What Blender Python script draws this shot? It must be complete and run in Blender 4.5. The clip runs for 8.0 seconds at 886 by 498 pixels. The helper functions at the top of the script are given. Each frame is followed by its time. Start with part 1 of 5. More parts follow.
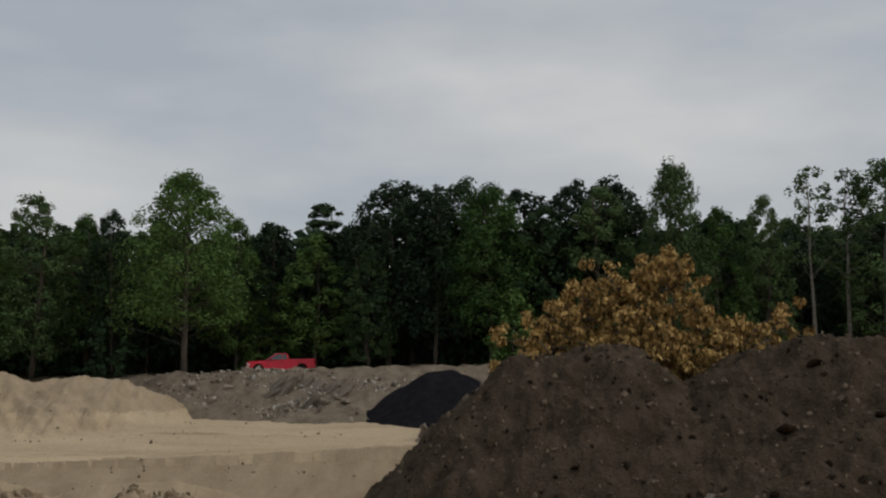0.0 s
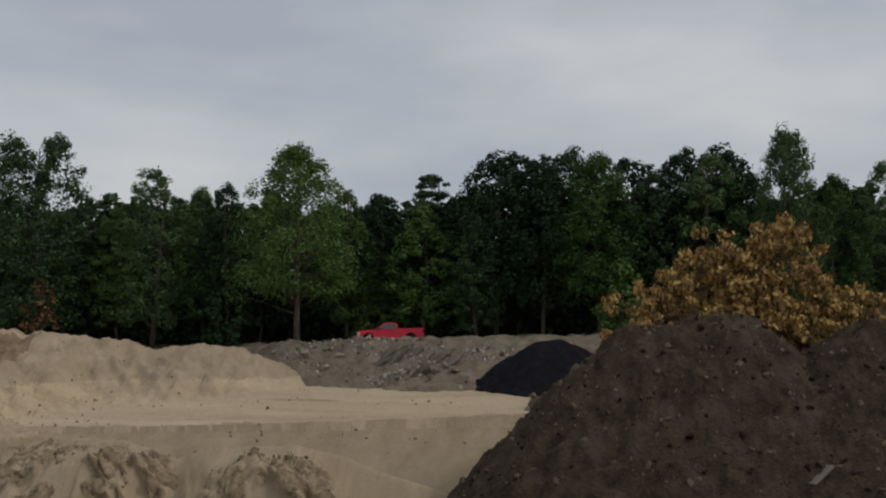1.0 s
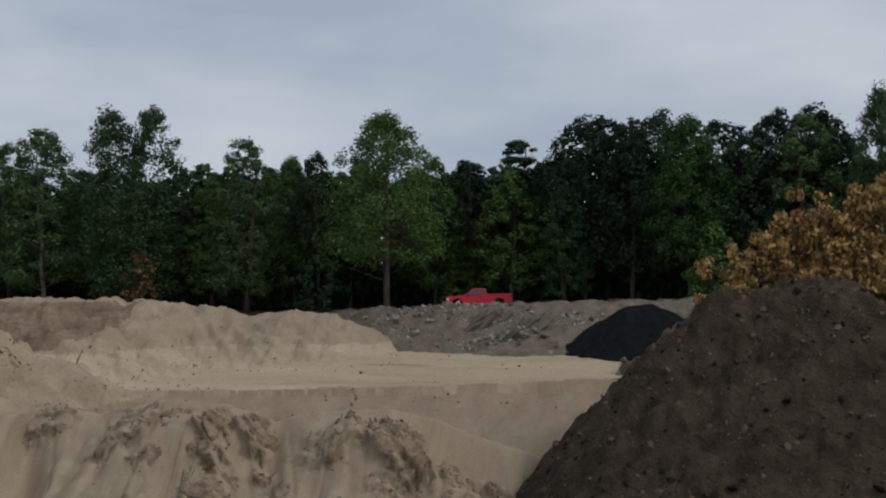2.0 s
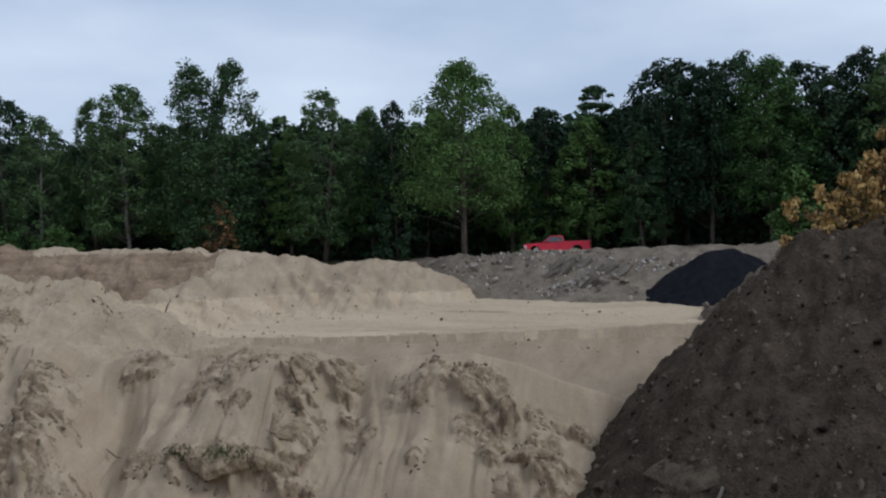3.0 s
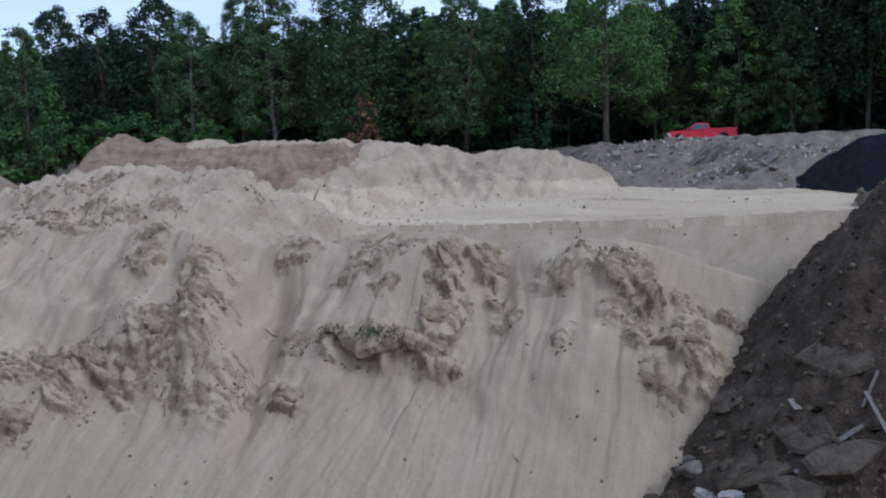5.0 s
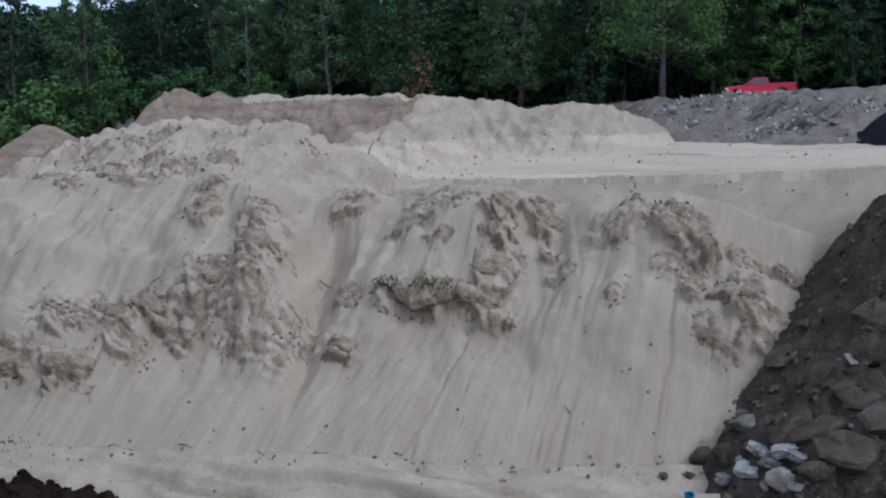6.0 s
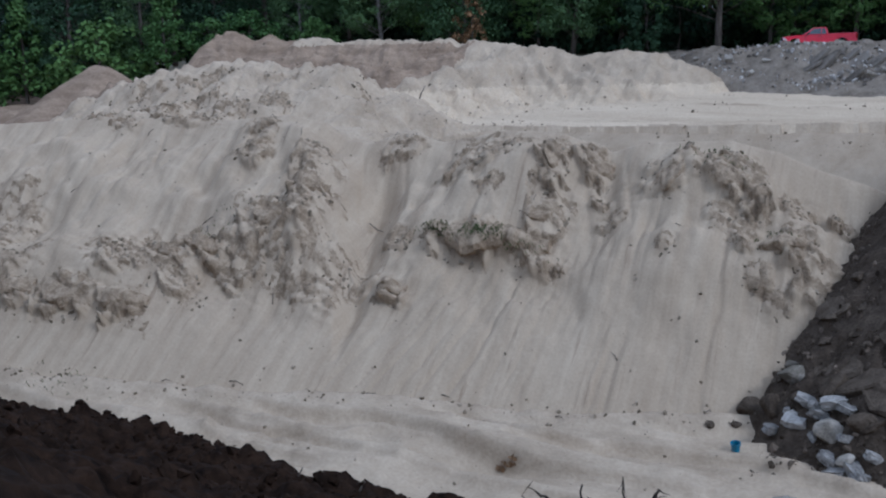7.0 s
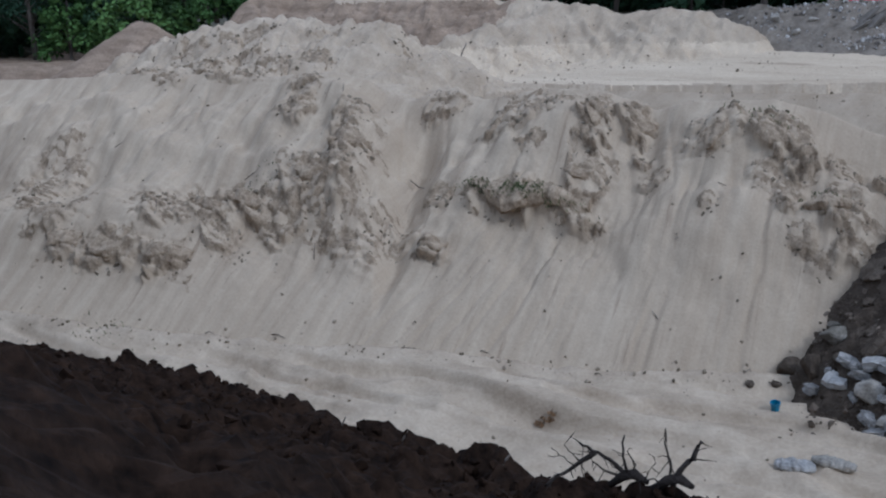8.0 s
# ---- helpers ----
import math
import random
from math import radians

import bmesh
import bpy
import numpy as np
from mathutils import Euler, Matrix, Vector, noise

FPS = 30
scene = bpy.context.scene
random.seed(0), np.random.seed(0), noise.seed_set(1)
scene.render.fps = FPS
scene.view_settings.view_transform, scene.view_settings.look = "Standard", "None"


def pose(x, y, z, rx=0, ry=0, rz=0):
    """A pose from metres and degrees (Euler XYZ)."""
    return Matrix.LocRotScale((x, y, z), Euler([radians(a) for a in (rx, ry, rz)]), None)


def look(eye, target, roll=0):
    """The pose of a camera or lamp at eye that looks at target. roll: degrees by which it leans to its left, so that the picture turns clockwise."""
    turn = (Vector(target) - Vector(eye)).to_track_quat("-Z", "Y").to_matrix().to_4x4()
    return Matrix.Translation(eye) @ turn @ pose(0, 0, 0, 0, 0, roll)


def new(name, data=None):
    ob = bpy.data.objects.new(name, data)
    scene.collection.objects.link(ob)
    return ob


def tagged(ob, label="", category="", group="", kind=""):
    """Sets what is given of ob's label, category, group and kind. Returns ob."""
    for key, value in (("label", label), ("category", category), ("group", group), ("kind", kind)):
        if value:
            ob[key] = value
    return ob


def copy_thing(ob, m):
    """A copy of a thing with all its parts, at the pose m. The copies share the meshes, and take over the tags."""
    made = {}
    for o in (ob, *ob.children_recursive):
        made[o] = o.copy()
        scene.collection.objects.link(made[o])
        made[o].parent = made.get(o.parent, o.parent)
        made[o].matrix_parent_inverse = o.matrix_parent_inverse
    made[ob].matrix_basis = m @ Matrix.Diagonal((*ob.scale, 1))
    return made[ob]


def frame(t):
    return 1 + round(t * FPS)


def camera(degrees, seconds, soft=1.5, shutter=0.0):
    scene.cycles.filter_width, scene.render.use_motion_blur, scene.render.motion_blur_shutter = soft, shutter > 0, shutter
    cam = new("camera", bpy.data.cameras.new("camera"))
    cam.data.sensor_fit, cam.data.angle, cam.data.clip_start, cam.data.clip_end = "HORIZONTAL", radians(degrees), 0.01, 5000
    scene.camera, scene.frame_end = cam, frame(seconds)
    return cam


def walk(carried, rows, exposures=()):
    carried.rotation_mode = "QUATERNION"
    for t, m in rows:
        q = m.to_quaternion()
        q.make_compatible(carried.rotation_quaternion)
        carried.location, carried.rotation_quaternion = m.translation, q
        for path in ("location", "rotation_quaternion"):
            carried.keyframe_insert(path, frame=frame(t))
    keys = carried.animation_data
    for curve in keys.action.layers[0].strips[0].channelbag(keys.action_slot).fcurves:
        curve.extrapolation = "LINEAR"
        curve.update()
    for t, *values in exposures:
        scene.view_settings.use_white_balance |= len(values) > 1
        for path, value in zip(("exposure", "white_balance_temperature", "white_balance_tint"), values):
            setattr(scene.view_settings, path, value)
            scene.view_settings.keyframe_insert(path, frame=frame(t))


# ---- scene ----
cam = camera(44.8, 8.0, soft=2.2)
# seconds, eye x y z, yaw to the left, pitch, roll
PATH = [
    (0.0, 0.000, 0.000, 3.000, -0.07, 4.30, -0.54),
    (0.5, -0.253, -0.262, 2.965, 3.09, 3.39, -0.54),
    (1.0, -0.418, -0.305, 2.894, 5.38, 2.82, -0.46),
    (1.5, -0.610, -0.484, 2.902, 7.63, 2.07, -0.59),
    (2.8, -1.135, -1.017, 2.722, 12.95, -0.89, -1.55),
    (3.0, -1.276, -1.038, 2.580, 13.63, -1.41, -1.65),
    (3.5, -1.507, -1.224, 2.460, 15.18, -2.78, -1.87),
    (4.0, -1.649, -1.389, 2.351, 17.35, -4.17, -2.71),
    (4.5, -1.701, -1.501, 2.245, 19.17, -5.53, -2.65),
    (5.8, -1.697, -1.734, 1.848, 23.42, -8.34, -2.27),
    (6.0, -1.715, -1.800, 1.813, 23.85, -8.77, -2.32),
    (6.5, -1.815, -1.907, 1.700, 25.21, -9.97, -1.81),
    (7.0, -1.883, -2.030, 1.577, 26.37, -11.33, -1.58),
    (7.5, -1.928, -2.128, 1.496, 27.24, -12.27, -1.52),
    (8.0, -1.968, -2.293, 1.417, 28.42, -13.35, -1.38),
]
walk(cam, [(t, pose(x, y, z, 90 + pitch, 0, yaw) @ pose(0, 0, 0, 0, 0, roll)) for t, x, y, z, yaw, pitch, roll in PATH],
     exposures=[(0.0, -0.70, 6850, 9), (1.7, -0.76, 6350, 10), (2.8, -0.41, 5700, 9), (3.5, -0.27, 5450, 10), (4.5, -0.11, 5050, 12), (6.0, 0.06, 4850, 12), (8.0, 0.02, 4860, 11)])

# ---- sky and sun ----
world = bpy.data.worlds.new("overcast_sky")
scene.world = world
world.use_nodes = True
wn, wl = world.node_tree.nodes, world.node_tree.links
wn.clear()
w_out = wn.new("ShaderNodeOutputWorld")
w_bg = wn.new("ShaderNodeBackground")
w_sky = wn.new("ShaderNodeTexSky")
w_sky.sky_type, w_sky.sun_disc = "NISHITA", False
w_sky.sun_elevation, w_sky.sun_rotation = radians(40), radians(107)
w_dim = wn.new("ShaderNodeMixRGB")
w_dim.blend_type = "MULTIPLY"
w_dim.inputs[0].default_value = 1.0
w_dim.inputs[2].default_value = (0.13, 0.13, 0.13, 1)
w_co = wn.new("ShaderNodeTexCoord")
w_map = wn.new("ShaderNodeMapping")
w_map.inputs["Scale"].default_value = (1.6, 1.6, 5.0)
w_map.inputs["Location"].default_value = (0.7, 0.3, 0.2)
w_n = wn.new("ShaderNodeTexNoise")
w_n.inputs["Scale"].default_value, w_n.inputs["Detail"].default_value, w_n.inputs["Roughness"].default_value = 1.6, 6.0, 0.48
w_ramp = wn.new("ShaderNodeValToRGB")
w_ramp.color_ramp.elements[0].position, w_ramp.color_ramp.elements[0].color = 0.34, (0.65, 0.725, 0.845, 1)
w_ramp.color_ramp.elements[1].position, w_ramp.color_ramp.elements[1].color = 0.64, (1.01, 1.04, 1.085, 1)
w_mix = wn.new("ShaderNodeMixRGB")
w_mix.inputs[0].default_value = 0.88
wl.new(w_sky.outputs[0], w_dim.inputs[1])
wl.new(w_co.outputs["Generated"], w_map.inputs[0])
wl.new(w_map.outputs[0], w_n.inputs["Vector"])
wl.new(w_n.outputs["Fac"], w_ramp.inputs[0])
wl.new(w_dim.outputs[0], w_mix.inputs[1])
wl.new(w_ramp.outputs[0], w_mix.inputs[2])
wl.new(w_mix.outputs[0], w_bg.inputs[0])
w_bg.inputs[1].default_value = 0.95
wl.new(w_bg.outputs[0], w_out.inputs[0])

sun_data = bpy.data.lights.new("sun", "SUN")
sun_data.energy, sun_data.angle, sun_data.color = 1.3, radians(13), (1.0, 0.97, 0.92)
sun = new("sun", sun_data)
sun.matrix_world = look((0, 0, 60), (-30, 9, 34))


# ---- materials ----
def mat(name, low, high, scale=3.0, rough=0.9, bump=0.3, fine=40.0, island=0.0, spots=None, metal=0.0, rand=0.0, streak=None, coat=0.0, distance=0.05):
    """A node material with two scales of tone, relief and optional spots or per-piece variation."""
    m = bpy.data.materials.new(name)
    m.use_nodes = True
    n, l = m.node_tree.nodes, m.node_tree.links
    bsdf = n["Principled BSDF"]
    bsdf.inputs["Roughness"].default_value, bsdf.inputs["Metallic"].default_value = rough, metal
    bsdf.inputs["Coat Weight"].default_value = coat
    if rough > 0.75:
        bsdf.inputs["Specular IOR Level"].default_value = 0.06
    co = n.new("ShaderNodeTexCoord")
    source = co.outputs["Object"]
    if streak:
        mp = n.new("ShaderNodeMapping")
        mp.inputs["Scale"].default_value = streak
        l.new(source, mp.inputs[0])
        wide = mp.outputs[0]
    else:
        wide = source
    big = n.new("ShaderNodeTexNoise")
    big.inputs["Scale"].default_value, big.inputs["Detail"].default_value, big.inputs["Roughness"].default_value = scale, 8, 0.62
    l.new(wide, big.inputs["Vector"])
    small = n.new("ShaderNodeTexNoise")
    small.inputs["Scale"].default_value, small.inputs["Detail"].default_value = fine, 4
    l.new(source, small.inputs["Vector"])
    add = n.new("ShaderNodeMath")
    add.operation = "MULTIPLY_ADD"
    add.inputs[1].default_value, add.inputs[2].default_value = 0.45, -0.225
    l.new(small.outputs["Fac"], add.inputs[0])
    tot = n.new("ShaderNodeMath")
    tot.operation = "ADD"
    l.new(big.outputs["Fac"], tot.inputs[0])
    l.new(add.outputs[0], tot.inputs[1])
    value = tot.outputs[0]
    if island or rand:
        src = n.new("ShaderNodeNewGeometry").outputs["Random Per Island"] if island else n.new("ShaderNodeObjectInfo").outputs["Random"]
        amp = island or rand
        a2 = n.new("ShaderNodeMath")
        a2.operation = "MULTIPLY_ADD"
        a2.inputs[1].default_value, a2.inputs[2].default_value = amp, -amp / 2
        l.new(src, a2.inputs[0])
        t2 = n.new("ShaderNodeMath")
        t2.operation = "ADD"
        l.new(value, t2.inputs[0])
        l.new(a2.outputs[0], t2.inputs[1])
        value = t2.outputs[0]
    ramp = n.new("ShaderNodeValToRGB")
    ramp.color_ramp.elements[0].position, ramp.color_ramp.elements[0].color = 0.28, (*low, 1)
    ramp.color_ramp.elements[1].position, ramp.color_ramp.elements[1].color = 0.72, (*high, 1)
    l.new(value, ramp.inputs[0])
    colour = ramp.outputs[0]
    if spots:
        tint, size, edge = spots
        sp = n.new("ShaderNodeTexNoise")
        sp.inputs["Scale"].default_value, sp.inputs["Detail"].default_value, sp.inputs["Roughness"].default_value = size, 6, 0.7
        l.new(wide, sp.inputs["Vector"])
        cut = n.new("ShaderNodeMapRange")
        cut.inputs["From Min"].default_value, cut.inputs["From Max"].default_value = edge, edge + 0.1
        l.new(sp.outputs["Fac"], cut.inputs["Value"])
        mx = n.new("ShaderNodeMixRGB")
        mx.inputs[2].default_value = (*tint, 1)
        l.new(cut.outputs[0], mx.inputs[0])
        l.new(colour, mx.inputs[1])
        colour = mx.outputs[0]
    l.new(colour, bsdf.inputs["Base Color"])
    if bump:
        bp = n.new("ShaderNodeBump")
        bp.inputs["Strength"].default_value, bp.inputs["Distance"].default_value = bump, distance
        l.new(tot.outputs[0], bp.inputs["Height"])
        l.new(bp.outputs[0], bsdf.inputs["Normal"])
    return m


SAND = mat("pale_dry_sand", (0.300, 0.228, 0.151), (0.470, 0.370, 0.256), 0.45, 0.95, 0.7, 7.0, spots=((0.285, 0.215, 0.143), 0.3, 0.64), distance=0.09)
FACE_SAND = mat("rain_streaked_sand", (0.322, 0.243, 0.160), (0.445, 0.349, 0.238), 0.7, 0.95, 0.6, 9.0, streak=(2.0, 0.16, 0.16), spots=((0.290, 0.216, 0.143), 1.0, 0.585))
CRUST = mat("crusted_grey_sod", (0.185, 0.130, 0.080), (0.430, 0.330, 0.220), 2.4, 0.95, 1.0, 14.0, spots=((0.150, 0.106, 0.067), 2.1, 0.62), distance=0.16)
TRACKED = mat("wheel_tracked_sand", (0.385, 0.293, 0.194), (0.580, 0.458, 0.315), 0.5, 0.95, 0.6, 7.0, streak=(0.10, 1.0, 1.0), spots=((0.330, 0.250, 0.165), 0.9, 0.58))
DAMP_SAND = mat("damp_raked_sand", (0.265, 0.198, 0.128), (0.385, 0.300, 0.205), 0.8, 0.95, 0.6, 9.0, streak=(1.0, 0.3, 0.3))
BROWN_SAND = mat("streaky_brown_sand", (0.165, 0.112, 0.072), (0.345, 0.252, 0.170), 0.8, 0.95, 0.9, 6.0, streak=(0.3, 1.0, 1.6), distance=0.14)
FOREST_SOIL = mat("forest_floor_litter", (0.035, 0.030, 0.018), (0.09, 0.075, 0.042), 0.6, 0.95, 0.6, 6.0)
DARK_SOIL = mat("dark_loamy_soil", (0.033, 0.0238, 0.0158), (0.095, 0.071, 0.050), 0.9, 0.95, 1.0, 8.0, spots=((0.128, 0.098, 0.071), 1.6, 0.62), distance=0.22)
WET_SOIL = mat("moist_black_brown_soil", (0.0042, 0.0023, 0.0012), (0.031, 0.0175, 0.0102), 1.6, 0.9, 1.0, 6.0, distance=0.12)
GRAVEL = mat("grey_gravelly_fill", (0.118, 0.094, 0.068), (0.265, 0.216, 0.163), 0.9, 0.95, 1.0, 6.0, spots=((0.10, 0.080, 0.058), 1.1, 0.60), distance=0.12)
STONY_SOIL = mat("grey_brown_stony_soil", (0.075, 0.058, 0.042), (0.190, 0.150, 0.110), 1.1, 0.95, 1.0, 7.0, spots=((0.22, 0.18, 0.135), 2.2, 0.62), distance=0.14)
ASPHALT = mat("black_asphalt_millings", (0.005, 0.005, 0.0065), (0.017, 0.017, 0.021), 2.0, 0.8, 0.9, 14.0)
STONE = mat("broken_concrete_and_stone", (0.13, 0.110, 0.082), (0.37, 0.325, 0.262), 1.5, 0.9, 0.6, 12.0, island=0.4)
CLOD = mat("crusted_sod_clods", (0.115, 0.088, 0.058), (0.30, 0.238, 0.166), 1.2, 0.95, 0.8, 10.0, island=0.4)
SOIL_CLOD = mat("dark_soil_clods", (0.022, 0.0155, 0.010), (0.160, 0.122, 0.088), 1.2, 0.95, 0.8, 10.0, island=0.7)


# ---- number helpers ----
def lattice(ix, iy, seed):
    h = (ix.astype(np.int64) * 374761393 + iy.astype(np.int64) * 668265263 + seed * 1442695041) & 0xFFFFFFFF
    h = ((h ^ (h >> 13)) * 1274126177) & 0xFFFFFFFF
    return ((h ^ (h >> 16)) & 0xFFFF) / 32767.5 - 1.0


def smooth_noise(x, y, seed=0):
    x, y = np.asarray(x, float), np.asarray(y, float)
    ix, iy = np.floor(x), np.floor(y)
    fx, fy = x - ix, y - iy
    fx, fy = fx * fx * fx * (fx * (fx * 6 - 15) + 10), fy * fy * fy * (fy * (fy * 6 - 15) + 10)
    a, b = lattice(ix, iy, seed), lattice(ix + 1, iy, seed)
    c, d = lattice(ix, iy + 1, seed), lattice(ix + 1, iy + 1, seed)
    return (a + (b - a) * fx) * (1 - fy) + (c + (d - c) * fx) * fy


def fbm(x, y, octaves=4, seed=0, gain=0.5):
    total, amp, f = 0.0, 1.0, 1.0
    for k in range(octaves):
        total = total + amp * smooth_noise(x * f + 17.3 * k, y * f - 9.1 * k, seed + k)
        amp, f = amp * gain, f * 2.03
    return total


def clumps(x, y, seed):
    """Domes round scattered points, one to a unit cell: 1 at their tops, 0 in the cracks."""
    x, y = np.asarray(x, float), np.asarray(y, float)
    ix, iy = np.floor(x), np.floor(y)
    first, second = np.full(x.shape, 9.0), np.full(x.shape, 9.0)
    for dx in (-1, 0, 1):
        for dy in (-1, 0, 1):
            px = ix + dx + 0.5 + 0.45 * lattice(ix + dx, iy + dy, seed)
            py = iy + dy + 0.5 + 0.45 * lattice(ix + dx, iy + dy, seed + 1)
            d = np.hypot(x - px, y - py)
            second = np.minimum(second, np.maximum(d, first))
            first = np.minimum(first, d)
    return np.clip((second - first) * 1.3, 0, 1)


def step01(a, b, v):
    u = np.clip((v - a) / (b - a), 0, 1)
    return u * u * (3 - 2 * u)


def ridge(x, y, line, slope, round_top=0.6):
    """Height of a heap whose crest runs along line (x, y, z) and whose flanks fall at slope."""
    best = np.full(np.shape(x), -99.0)
    for (x0, y0, z0), (x1, y1, z1) in zip(line, line[1:]):
        dx, dy = x1 - x0, y1 - y0
        u = np.clip(((x - x0) * dx + (y - y0) * dy) / (dx * dx + dy * dy), 0, 1)
        far = np.hypot(x - x0 - u * dx, y - y0 - u * dy)
        best = np.maximum(best, z0 + u * (z1 - z0) - slope * (np.sqrt(far * far + round_top**2) - round_top))
    return best


def soft_max(a, b, k=0.4):
    h = np.clip(0.5 + 0.5 * (a - b) / k, 0, 1)
    return b + (a - b) * h + k * h * (1 - h)


# ---- the lie of the land ----
def floor_level(x, y):
    ruts = 0.42 * np.abs(smooth_noise(x * 0.08, y * 0.42 + x * 0.05, 5)) + 0.20 * smooth_noise(x * 0.2 + y * 0.1, y * 0.85, 6)
    return -14.35 + ruts + 0.04 * fbm(x * 1.1, y * 1.1, 3, 7)


def foot_line(x):
    return np.interp(x, [-75, -46.6, -38.7, -31.4, -24.9, -20.7, -15.7, -9.2, 0, 12], [31.5, 33.2, 34.2, 35.6, 37.0, 38.0, 38.4, 40.2, 43, 46])


def lip_line(x):
    return np.interp(x, [-75, -50, -40, -30, -20, -12, -6, 4], [47.5, 49, 49.5, 50, 49.6, 49.6, 50.5, 53])


def lip_height(x):
    return np.interp(x, [-75, -60, -54, -50, -44, -40.7, -38.5, -37, -34.8, -33.5, -32, -29.8, -27.4, -25.5, -24, -22.4, -20.5, -19, -17.9, -16.7, -14.3, -12.1, -10, -8.4, -6.1, -4.6, 10],
                     [-3.8, -3.5, -3.2, -3.0, -3.15, -3.1, -2.85, -2.75, -3.2, -4.2, -4.3, -3.8, -4.15, -3.85, -3.5, -3.45, -3.6, -4.05, -4.5, -4.05, -3.85, -3.8, -4.3, -5.05, -5.8, -6.5, -6.7])


def groove(v, width):
    """1 along thin winding lines where v crosses zero, 0 beside them."""
    return np.exp(-((v / width) ** 2))


def ledges(x, y, rate, seed):
    """Ragged steps down a slope: 1 at the brow of each, falling off behind it; and the place within the step."""
    phase = y * rate + 0.9 * smooth_noise(x * rate * 0.40, y * rate * 0.4, seed) + 0.22 * fbm(x * rate * 0.9, y * rate * 0.8, 3, seed + 1, 0.5)
    s = phase - np.floor(phase)
    return np.clip(s / 0.14, 0, 1) * (1 - s) * (0.5 + 0.5 * smooth_noise(x * rate * 0.6, np.floor(phase) * 3.7, seed + 3)), s


def upper_level(x, y):
    yl, zl = lip_line(x), lip_height(x)
    bench = np.interp(y, [40, 63, 66.5, 71, 78], [-4.6, -4.35, -3.75, -3.0, -2.75]) + 0.08 * smooth_noise(x * 0.10, y * 0.28, 11) + 0.04 * fbm(x * 0.4, y * 0.5, 4, 12)
    edge = y - 0.127 * (np.clip(x, -34, 0) + 12.5)
    # the graded bench ends in a low scarp, below it a damp slope runs down behind the lip
    bench = bench + 0.10 * np.exp(-(((edge - 64.6) / 0.35) ** 2)) - 0.05 * groove(smooth_noise(x * 0.06, edge * 0.9, 13), 0.10) * step01(64.5, 65.5, edge)
    slope = np.interp(edge, [48, 55, 62.6, 63.7], [-6.9, -6.5, -5.05, -4.75]) + 0.06 * fbm(x * 0.7, y * 0.25, 3, 14)
    bench = np.where(edge < 63.9, slope, bench)
    back = step01(0.0, 4.5, y - yl)
    z = zl + (bench - zl) * back
    mound = ridge(x, y, [(-62, 60, -3.0), (-53.5, 56.5, -0.9), (-47.8, 56.5, -0.3), (-43.9, 57, 0.0), (-39.5, 57, -0.4), (-36, 58, -2.0), (-32.5, 59, -3.6)], 0.52, 1.0)
    z = soft_max(z, mound + 0.42 * fbm(x * 0.45, y * 0.5, 6, 21, 0.62) - 0.22 * groove(smooth_noise(x * 0.7 + 0.3 * y, y * 0.3, 22), 0.22) + 0.16 * clumps(x * 0.9, y * 1.1, 23), 0.6)
    wall = ridge(x, y, [(-66, 76, -0.6), (-61, 74, 0.9), (-59.3, 73, 1.7), (-56.5, 74, 1.35), (-49.5, 74, 1.3), (-43.4, 74, 1.0), (-36.5, 74, 0.8), (-32, 74, 0.4), (-28.3, 74, -0.15), (-24.5, 74, 0.0), (-22.4, 74.2, -0.15)], 0.62, 0.8)
    scallop = 0.30 * np.abs(smooth_noise(x * 0.33, y * 0.12, 31)) + 0.22 * fbm(x * 0.8, y * 0.6, 5, 32, 0.6)
    runs = 0.95 * np.abs(smooth_noise(x * 0.55 + 0.5 * y, x * 0.1 - y * 0.1, 34)) * (0.7 + 0.6 * smooth_noise(x * 0.2, y * 0.2, 36)) + 0.38 * np.abs(smooth_noise(x * 1.3 + 1.1 * y, x * 0.15 - y * 0.15, 35))
    fans = 0.20 * groove(smooth_noise(x * 0.75 + 0.85 * y, y * 0.12, 38), 0.16) + 0.16 * groove(smooth_noise(x * 1.5 + 1.6 * y, y * 0.2, 39), 0.18)
    runs = 0.55 * runs + fans
    z = soft_max(z, wall + scallop - runs * step01(74, 72, y), 0.12)
    spur = ridge(x, y, [(-33.5, 72.5, 0.2), (-36, 68, -0.7), (-37.6, 64, -1.7), (-39, 61, -2.7)], 0.62, 0.7)
    z = soft_max(z, spur + 0.24 * fbm(x * 0.9, y * 0.7, 5, 33, 0.62) - runs, 0.2)
    z = z + 0.45 * fbm(x * 0.4, y * 0.45, 4, 37, 0.55) * step01(-37, -40, x) * step01(60, 62, y) * step01(74, 72.6, y)
    shelf, _ = ledges(x, y, 0.42, 47)
    z = z + 0.55 * shelf * step01(-37, -41, x) * step01(60, 62, y) * step01(74, 72.6, y)
    woods = -0.45 + 0.08 * fbm(x * 0.2, y * 0.2, 3, 41)
    rise = step01(77.5, 83.5, y + 0.22 * np.clip(x + 14, -6, 20))
    left_low = -3.7 + 0.25 * fbm(x * 0.25, y * 0.6, 4, 43)
    z = z + (np.maximum(woods, np.where(y > 84, -9.0, z)) - z) * rise
    low = step01(-60, -65, x) * step01(51, 55, y)
    z = z + (np.minimum(z, left_low) - z) * low
    knoll = ridge(x, y, [(-68, 64, -3.0), (-65.2, 62.6, -1.2), (-63.5, 62, -0.1), (-61.5, 61.6, -0.5), (-58, 60.5, -1.9)], 0.66, 0.4)
    return soft_max(z, knoll + 0.2 * fbm(x * 0.7, y * 0.7, 3, 44), 0.3)


